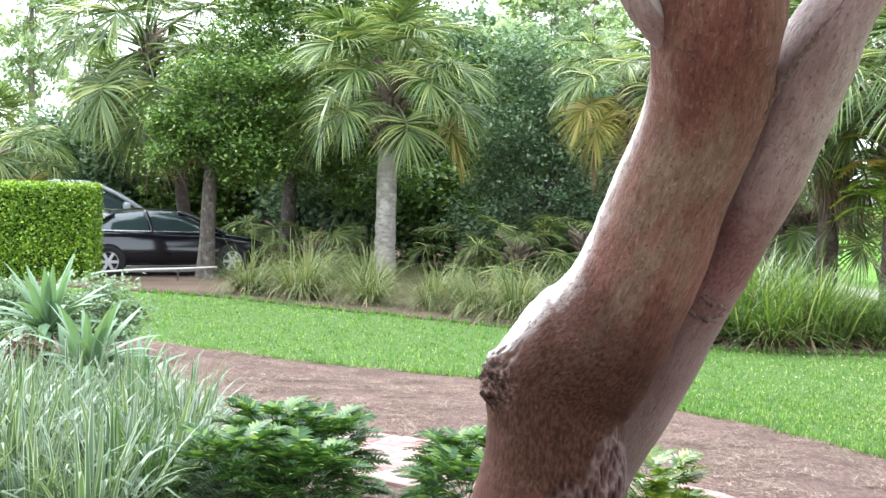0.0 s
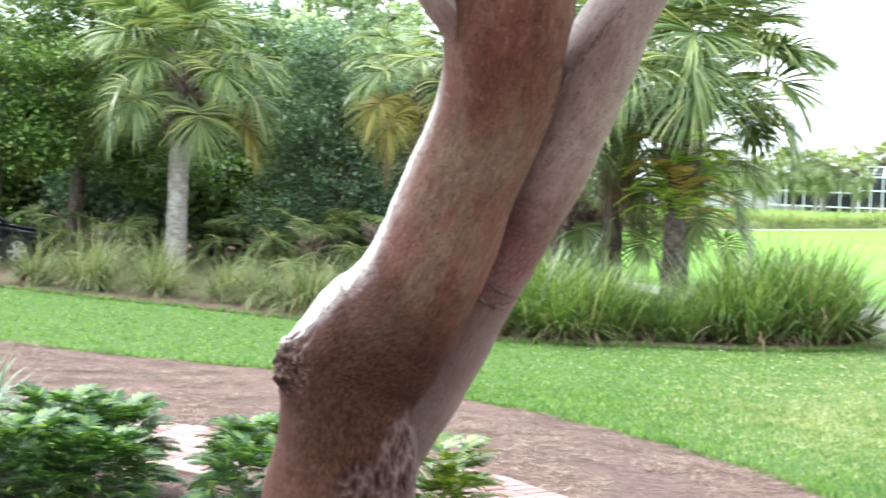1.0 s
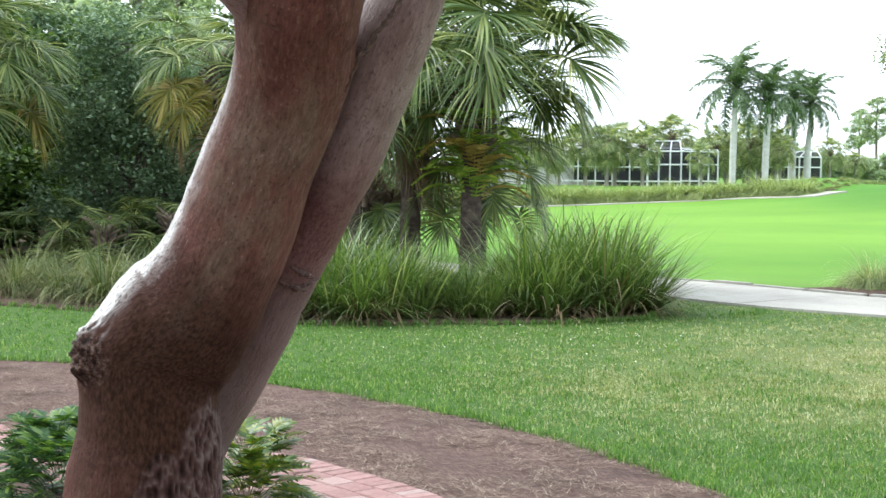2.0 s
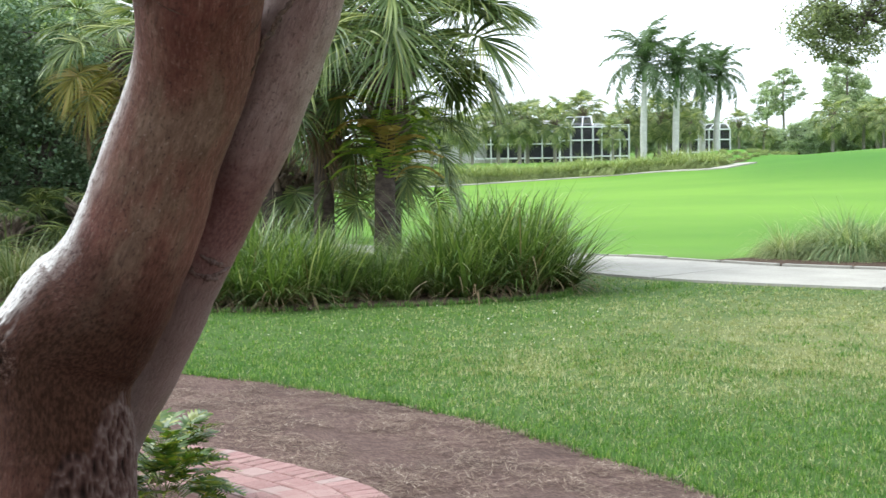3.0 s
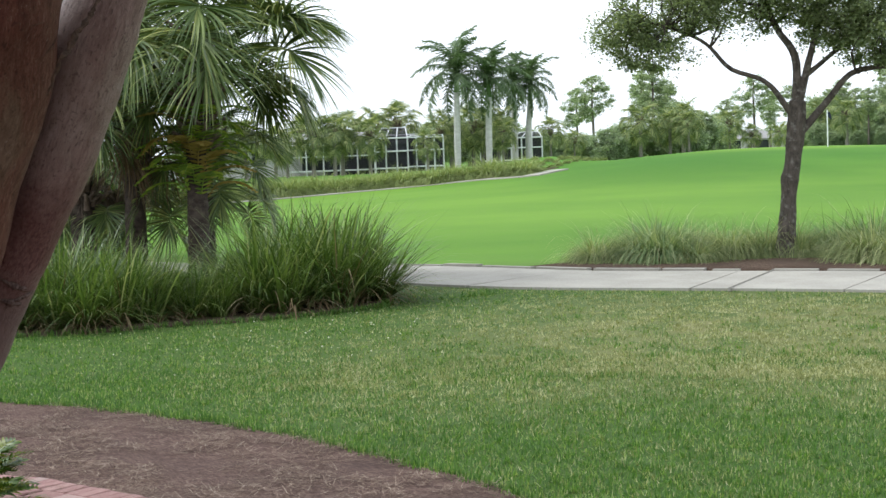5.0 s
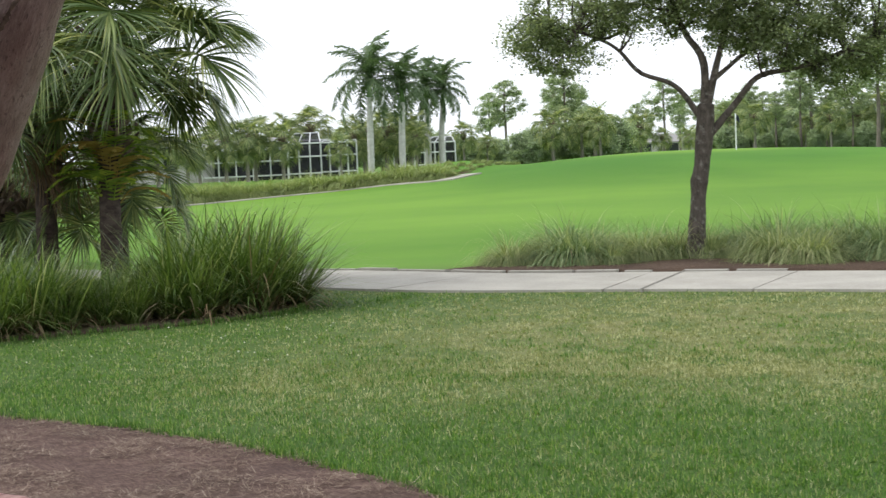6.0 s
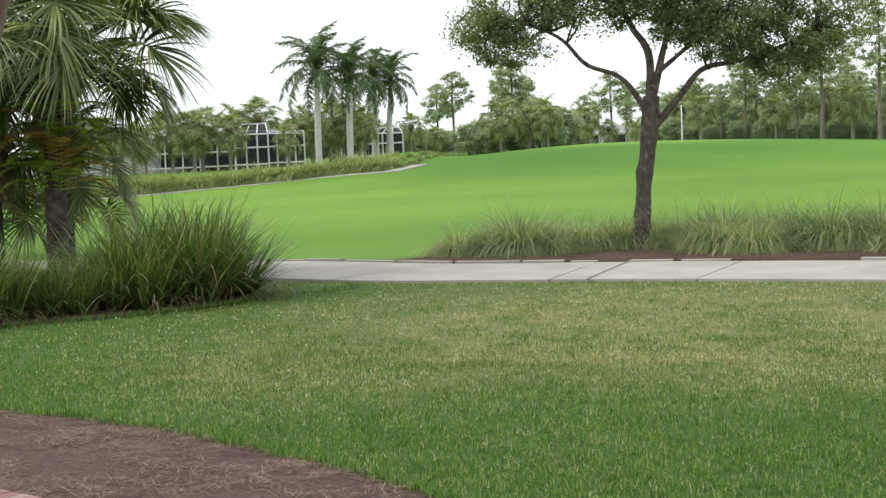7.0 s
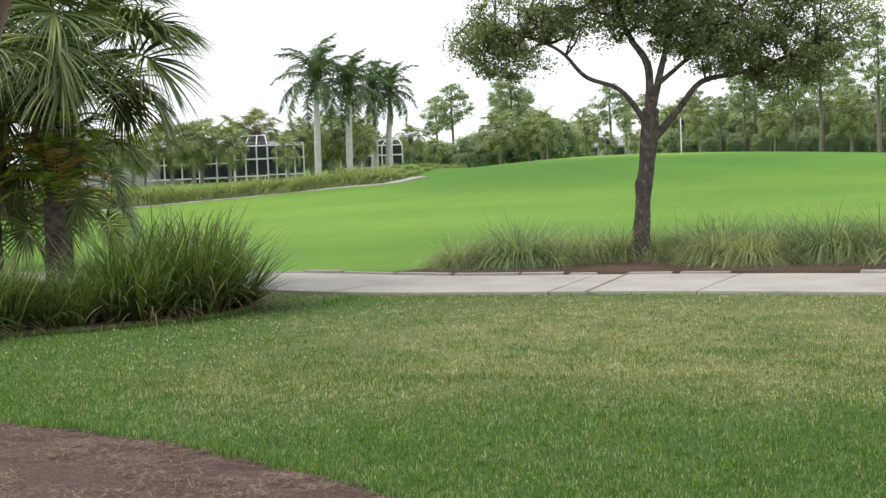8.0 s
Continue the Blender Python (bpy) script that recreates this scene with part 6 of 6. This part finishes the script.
def car(at, turn, paint, label, k=1.0, tall=1.0):
    """A saloon that faces +x: lofted body, glasshouse, roof, wheels, trim."""
    x, y = at
    ob = thing("car", label, "car", (x, y, float(ground_z(x, y)) + 0.03), turn=turn)
    ob.scale = (k, k, k * tall)
    # x, sill z, shoulder z, top z, half width
    st = [(-2.38, 0.42, 0.78, 0.92, 0.70), (-2.30, 0.30, 0.82, 1.00, 0.82), (-1.9, 0.24, 0.84, 1.04, 0.89), (-1.0, 0.20, 0.84, 1.00, 0.91), (0.0, 0.20, 0.82, 0.97, 0.91), (0.95, 0.20, 0.80, 0.96, 0.91), (1.35, 0.22, 0.76, 0.92, 0.90), (1.9, 0.24, 0.70, 0.84, 0.87), (2.25, 0.28, 0.60, 0.74, 0.80), (2.40, 0.38, 0.52, 0.64, 0.68)]
    secs = []
    for sx, z0, zs, zt, hw in st:
        half = [(sx, hw * 0.90, z0), (sx, hw * 0.985, z0 + 0.12), (sx, hw, (z0 + zs) / 2), (sx, hw * 0.985, zs), (sx, hw * 0.90, zt - 0.03), (sx, hw * 0.70, zt)]
        secs.append(half + [(px_, -py_, pz_) for px_, py_, pz_ in half[::-1]])
    part("body", loft(secs), paint, ob)
    g = [(-1.95, 1.00, 1.02, 0.62, 0.72), (-1.25, 0.98, 1.33, 0.60, 0.78), (-0.5, 0.96, 1.42, 0.60, 0.80), (0.2, 0.95, 1.40, 0.60, 0.80), (0.75, 0.94, 1.20, 0.62, 0.79), (1.28, 0.90, 0.93, 0.66, 0.76)]
    secs = [[(sx, b, z0), (sx, (a + b) / 2 + 0.02, (z0 + z1) / 2), (sx, a, z1), (sx, -a, z1), (sx, -(a + b) / 2 - 0.02, (z0 + z1) / 2), (sx, -b, z0)] for sx, z0, z1, a, b in g]
    part("glasshouse", loft(secs), GLASS, ob, "dark tinted windows")
    rf = [(-1.5, 1.23, 0.56), (-1.2, 1.355, 0.60), (-0.5, 1.445, 0.61), (0.2, 1.425, 0.61), (0.42, 1.36, 0.60)]
    part("roof", loft([[(sx, a, z - 0.05), (sx, a * 0.85, z + 0.005), (sx, 0, z + 0.025), (sx, -a * 0.85, z + 0.005), (sx, -a, z - 0.05)] for sx, z, a in rf]), paint, ob)
    for s in (-1, 1):
        for pts in ([(1.30, 0.76 * s, 0.92), (0.75, 0.72 * s, 1.20), (0.25, 0.615 * s, 1.40)], [(-0.42, 0.815 * s, 0.96), (-0.46, 0.74 * s, 1.2), (-0.5, 0.615 * s, 1.42)], [(-1.85, 0.73 * s, 1.0), (-1.55, 0.70 * s, 1.18), (-1.2, 0.61 * s, 1.34)]):
            part("pillar", tube_mesh("pillar", curve_points(pts, 8), np.full(8, 0.042), 6), paint, ob)
        part("trim_strip", tube_mesh("trim_strip", curve_points([(-1.9, 0.80 * s, 1.01), (-0.5, 0.835 * s, 0.985), (1.1, 0.82 * s, 0.955)], 10), np.full(10, 0.012), 5), CHROME, ob, "thin chrome strip under the windows")
        part("sill_strip", box(2.0, 0.03, 0.035, (0.0, 0.89 * s, 0.235), 0.008), CHROME, ob)
        part("mirror", box(0.13, 0.20, 0.13, (0.82, 0.96 * s, 1.03), 0.04), paint, ob)
        part("headlight", box(0.28, 0.22, 0.13, (2.17, 0.62 * s, 0.66), 0.04), GLASS, ob)
        for wx in (-1.4, 1.4):
            arch = bmesh.new()
            bmesh.ops.create_cone(arch, cap_ends=True, segments=26, radius1=0.38, radius2=0.38, depth=0.05, matrix=Matrix.Translation((wx, 0.885 * s, 0.34)) @ Matrix.Rotation(math.pi / 2, 4, "X"))
            part("wheel_arch", arch, TYRE, ob)
            wheel(ob, wx, 0.86 * s, 0.33, -s)
    return ob


BLACK_PAINT = plain_mat("black_paint", (0.006, 0.006, 0.009), 0.12, spec=0.6, wear=0.1)
SILVER_PAINT = plain_mat("silver_paint", (0.50, 0.52, 0.53), 0.3, 0.4, wear=0.05)
car((-5.78, 30.0), 29, BLACK_PAINT, "black saloon car with alloy wheels parked beside the hedge", 0.90, 1.0)
car((-8.25, 33.3), 29, SILVER_PAINT, "silver car parked behind the black one", 1.03, 1.22)

# ferns on the palm trunk
FERN = leaf_mat("fern", [(0, (0.12, 0.22, 0.04)), (0.6, (0.23, 0.36, 0.055)), (1, (0.40, 0.48, 0.09))], 0.5, 0.35)
FERN_OLD = leaf_mat("fern_old", [(0, (0.26, 0.19, 0.05)), (1, (0.46, 0.36, 0.12))], 0.6, 0.35)


def fern_mesh(seed):
    r = np.random.default_rng(seed)
    c = curve_points([(0, 0, 0), (0.18, 0, 0.05), (0.36, 0, -0.06), (0.46, 0, -0.24)], 14)
    t = unit(np.gradient(c, axis=0))
    sets = [tube(c, np.full(14, 0.006), 4, cap=False)]
    for s in (-1, 1):
        sets.append(strips(c, t * 0.4 + np.array((0, s, 0)), 0.15 * np.sin(np.linspace(0.6, 2.9, 14)), 0.035, r.uniform(0.2, 0.7, 14), 3, taper=2.0))
    return np_mesh("frond", *merged(*sets))


FERNS = [fern_mesh(1), fern_mesh(2)]
FERNS[0].materials.append(FERN), FERNS[1].materials.append(FERN_OLD)
fern = thing("golden_fern", "yellow-green ferns rooted in the palm's old leaf bases", "fern", (6.40, 21.38, 1.35))
for i in range(38):
    a = i * 137.5
    q = radians(a)
    part("frond", FERNS[1 if i % 5 == 0 else 0], None, fern, m=pose(0.15 * math.cos(q), 0.15 * math.sin(q), 1.15 * (i / 38), 0, 0, a) @ pose(0, 0, 0, 0, -35 + rng.normal(0, 15), 0) @ Matrix.Diagonal((1.45, 1.45, 1.45, 1)))

# unseen wall and roof added behind the camera; the wall bounces light onto the trunk
BOUNCE_WALL = plain_mat("bounce_stucco", (0.78, 0.74, 0.66), 0.9)
wall = part("bounce_wall", box(24, 0.3, 3.2, (-2, -1.6, 1.6), 0.01), BOUNCE_WALL, None, "unseen cream stucco wall added behind the camera to bounce light")
tagged(wall, category="wall", kind="structure")
roof = bmesh.new()
vs = [roof.verts.new(p) for p in ((-14, -1.0, 3.2), (10, -1.0, 3.2), (10, -9, 6.4), (-14, -9, 6.4))]
roof.faces.new(vs)
bmesh.ops.solidify(roof, geom=roof.faces[:], thickness=0.25)
tagged(part("unseen_roof", roof, ROOF_TILE, None, "unseen sloping grey tiled roof added over the bounce wall"), category="roof", kind="structure")


# ---- lawn blades ----
def inside(px, py, outline):
    """Which points lie inside a closed outline."""
    hit = np.zeros(len(px), bool)
    ox, oy = outline[:, 0], outline[:, 1]
    for x0, y0, x1, y1 in zip(ox, oy, np.roll(ox, -1), np.roll(oy, -1)):
        cross = (y0 > py) != (y1 > py)
        if y1 != y0:
            hit ^= cross & (px < (x1 - x0) * (py - y0) / (y1 - y0) + x0)
    return hit


MULCH_OUT = np.vstack([LAWN_EDGE, [(-14, -1), (-14, 20.6)]])
BED_OUT = np.vstack([BED_EDGE, [(5.5, 32), (3, 44), (-4, 50), (-20, 50), (-20, 25.6)]])
GRASS_BLADE = leaf_mat("lawn_blade", [(0, (0.046, 0.120, 0.028)), (0.5, (0.094, 0.200, 0.048)), (0.85, (0.175, 0.288, 0.086)), (1, (0.36, 0.42, 0.19))], 0.42, 0.5, 0.25, 2.6)
STRAW_BLADE = leaf_mat("straw_blade", [(0, (0.18, 0.21, 0.085)), (0.5, (0.30, 0.32, 0.155)), (1, (0.54, 0.54, 0.35))], 0.7, 0.25, 0.2, 0.7)


def lawn(n, r0, r1, segs, length, width, seed):
    r = np.random.default_rng(seed)
    az, rad = np.radians(r.uniform(-15, 51, n // 5)), r0 + (r1 - r0) * r.uniform(0, 1, n // 5) ** 1.15
    tuft = r.integers(0, n // 5, n)
    x, y = (rad * np.sin(az))[tuft] + r.normal(0, 0.022, n), (rad * np.cos(az))[tuft] + r.normal(0, 0.022, n)
    near_path = np.min(np.hypot(x[:, None] - PATH_LINE[None, 20:150:3, 0], y[:, None] - PATH_LINE[None, 20:150:3, 1]), axis=1)
    keep = ~inside(x, y, MULCH_OUT) & ~inside(x, y, BED_OUT) & (near_path > 1.36)
    x, y, tuft = x[keep], y[keep], tuft[keep]
    m = len(x)
    comb, tall_ = r.uniform(0, 2 * np.pi, n // 5), r.uniform(0.55, 1.3, n // 5)
    patch = np.array([noise.noise(Vector((a * 0.55, b * 0.55, 2.0))) + 0.9 * noise.noise(Vector((a * 2.3, b * 2.3, 5.0))) for a, b in zip(x, y)])
    dry = np.exp(-(((x - 9.4) / 4.6) ** 2 + ((y - 11.6) / 3.8) ** 2)) * (0.8 + 0.8 * patch) + np.clip((x - 3.0) / 4, 0, 1) * (1 - np.exp(-((x - 6.6) ** 2 + (y - 6.0) ** 2) / 5)) * (0.22 + 0.28 * patch) + 0.45 * np.exp(-np.maximum(near_path[keep] - 1.4, 0) / 1.1) * (x > 7.5) * (1 + 0.6 * patch) + 0.03
    straw = r.uniform(0, 1, m) < dry
    start = np.stack([x, y, ground_z(x, y) - 0.003], -1)
    a, lean = comb[tuft] + r.normal(0, 0.7, m), np.abs(r.normal(0.6, 0.4, m))
    way = np.stack([np.cos(a) * np.sin(lean), np.sin(a) * np.sin(lean), np.cos(lean)], -1)
    ln = length * tall_[tuft] * r.uniform(0.6, 1.2, m) * np.where(straw, 0.85, 1.0)
    out = []
    for pick in (~straw, straw):
        out.append(strips(start[pick], way[pick], ln[pick], width * r.uniform(0.6, 1.3, pick.sum()), r.uniform(0.2, 1.4, pick.sum()), segs, taper=1.6, root=0.8))
    return out


near_l, far_l = lawn(310000, 6.3, 13.5, 1, 0.048, 0.011, 1), lawn(270000, 12.0, 24.0, 1, 0.045, 0.014, 2)
for k, (name, label, material) in enumerate((("lawn_grass", "green St Augustine lawn blades", GRASS_BLADE), ("dry_grass", "straw-coloured dry blades in the lawn", STRAW_BLADE))):
    me = np_mesh(name, *merged(near_l[k], far_l[k]))
    ob = part(name, me, material, None, label)
    tagged(ob, category="grass", kind="stuff")

# small white clover heads scattered in the lawn
r = np.random.default_rng(23)
n = 80
where = np.stack([r.normal(5.6, 1.3, n), r.normal(14.3, 1.1, n), np.full(n, 0.05)], -1)
where = where[~inside(where[:, 0], where[:, 1], BED_OUT) & ~inside(where[:, 0], where[:, 1], MULCH_OUT)]
ob = part("clover_flowers", np_mesh("clover_flowers", *leaves(where, 0.020, 0.9, 1.1)), leaf_mat("clover_white", [(0, (0.55, 0.56, 0.48)), (1, (0.78, 0.78, 0.72))], 0.7, 0.2), None, "tiny white clover heads in the lawn")
tagged(ob, category="flower", kind="stuff")

# fringe of longer grass along the edges
edge_pts = np.vstack([LAWN_EDGE[20:112], BED_EDGE[10:100]])
r = np.random.default_rng(5)
n = 16000
pick = r.integers(0, len(edge_pts) - 1, n)
q = edge_pts[pick] + r.normal(0, 0.035, (n, 2))
start = np.stack([q[:, 0], q[:, 1], ground_z(q[:, 0], q[:, 1])], -1)
a, lean = r.uniform(0, 2 * np.pi, n), np.abs(r.normal(0, 0.6, n))
way = np.stack([np.cos(a) * np.sin(lean), np.sin(a) * np.sin(lean), np.cos(lean)], -1)
ob = part("edge_grass", np_mesh("edge_grass", *strips(start, way, 0.07 * r.uniform(0.5, 1.4, n), 0.010, 0.9, 2)), GRASS_BLADE, None, "ragged grass fringe along the lawn's edge")
tagged(ob, category="grass", kind="stuff")

# fallen pine needles on the mulch
NEEDLE = leaf_mat("needle", [(0, (0.058, 0.036, 0.032)), (0.45, (0.170, 0.115, 0.098)), (0.85, (0.33, 0.250, 0.210)), (1, (0.56, 0.47, 0.40))], 0.9, 0.05, 0.1)
n = 330000
x, y = r.uniform(-4.2, 4.0, n), r.uniform(6.2, 16.5, n)
heap = np.array([noise.noise(Vector((a * 2.2, b * 2.2, 7.0))) + 0.6 * noise.noise(Vector((a * 6.0, b * 6.0, 1.0))) for a, b in zip(x, y)])
keep = inside(x, y, MULCH_OUT) & (heap > r.normal(-0.05, 0.22, n)) 
x, y, heap = x[keep], y[keep], heap[keep]
n = len(x)
a = r.uniform(0, 2 * np.pi, n)
way = np.stack([np.cos(a), np.sin(a), r.normal(0.08, 0.12, n)], -1)
start = np.stack([x, y, 0.02 + np.abs(r.normal(0, 0.008, n)) + 0.022 * np.clip(heap, 0, 1)], -1)
ob = part("pine_needles", np_mesh("pine_needles", *strips(start, way, r.uniform(0.04, 0.15, n), 0.0052, 0.12, 1, taper=3)), NEEDLE, None, "fallen tan pine needles over the mulch")
tagged(ob, category="mulch", kind="stuff")


# ---- brick path ----
def brick_mat():
    m, nt, b = shader("brick", 0.85, 0, 0.2)
    info = nt.nodes.new("ShaderNodeObjectInfo")
    o = coords(nt)
    c = ramp(nt, info.outputs["Random"], [(0.0, (0.205, 0.102, 0.094)), (0.4, (0.270, 0.143, 0.132)), (0.75, (0.32, 0.190, 0.172)), (1.0, (0.30, 0.220, 0.200))])
    n = noise_tex(nt, o, 38, 5, 0.7)
    c = mix(nt, ramp(nt, n, [(0.35, (0.0,) * 3), (0.75, (0.40,) * 3)]), c, (0.44, 0.34, 0.31))
    nt.links.new(c, b.inputs["Base Color"])
    bump(nt, b, n, 0.4, 0.006)
    return m


BRICK, SAND = brick_mat(), plain_mat("joint_sand", (0.13, 0.095, 0.075), 0.95, wear=0.35, scale=30)
BRICK_LINE = curve_points([(-5.5, 12.9), (-3.4, 12.1), (-1.62, 11.4), (-0.4, 10.75), (0.7, 10.0), (1.67, 9.05), (1.92, 8.6), (2.12, 8.17), (2.28, 7.74), (2.33, 7.3), (2.33, 6.6), (2.1, 5.6), (1.7, 4.4)], 900)
brick_path = tagged(new("brick_path"), "curved path of pinkish red clay pavers through the mulch", "path", kind="structure")
seg = np.r_[0, np.cumsum(np.linalg.norm(np.diff(BRICK_LINE, axis=0), axis=1))]
tang = unit(np.gradient(BRICK_LINE, axis=0))
nrm = np.stack([tang[:, 1], -tang[:, 0]], -1)
BED_TOP = 0.024
part("sand_bed", ribbon(BRICK_LINE[::6] - 0 * nrm[::6], 0.09, 1.43, BED_TOP, 0.03), SAND, brick_path)


def paver(lx, ly):
    bm = box(lx, ly, 0.04, (0, 0, 0.02))
    bmesh.ops.bevel(bm, geom=[e for e in bm.edges if all(v.co.z > 0.03 for v in e.verts)], offset=0.007, segments=1, affect="EDGES")
    me = bpy.data.meshes.new("brick")
    bm.to_mesh(me)
    bm.free()
    me.materials.append(BRICK)
    return me


SOLDIER, STRETCHER = paver(0.093, 0.19), paver(0.192, 0.155)


def lay(me, s, off):
    i = int(np.clip(np.searchsorted(seg, s), 0, len(seg) - 1))
    p = BRICK_LINE[i] + nrm[i] * off
    ob = new("brick", me)
    ob.parent = brick_path
    ob.matrix_basis = pose(p[0], p[1], BED_TOP - 0.018 + rng.normal(0, 0.0016), rng.normal(0, 0.5), rng.normal(0, 0.5), math.degrees(math.atan2(tang[i][1], tang[i][0])) + rng.normal(0, 0.9))


s = 2.2
while s < seg[-1] - 0.3:
    lay(SOLDIER, s, 0.205)
    s += 0.1
for row in range(7):
    off = 0.305 + 0.162 * (row + 0.5)
    i_off = 0.1 * (row % 2)
    s = 2.2 + i_off
    while s < seg[-1] - 0.3:
        lay(STRETCHER, s, off)
        s += 0.2

# a small tuft standing up from the lawn
tuft = thing("grass_tuft", "small tuft of coarse grass standing on the lawn", "grass tuft", (8.95, 17.25, 0.0))
r = np.random.default_rng(71)
start = np.stack([r.normal(0, 0.20, 240), r.normal(0, 0.08, 240), np.zeros(240)], -1)
a, lean = r.uniform(0, 2 * np.pi, 240), np.abs(r.normal(0.2, 0.5, 240))
tagged(part("foliage", np_mesh("foliage", *strips(start, np.stack([np.cos(a) * np.sin(lean), np.sin(a) * np.sin(lean), np.cos(lean)], -1), 0.10 * r.uniform(0.5, 1.2, 240), 0.009, 0.8, 3)), GRASS_BLADE, tuft), kind="stuff")
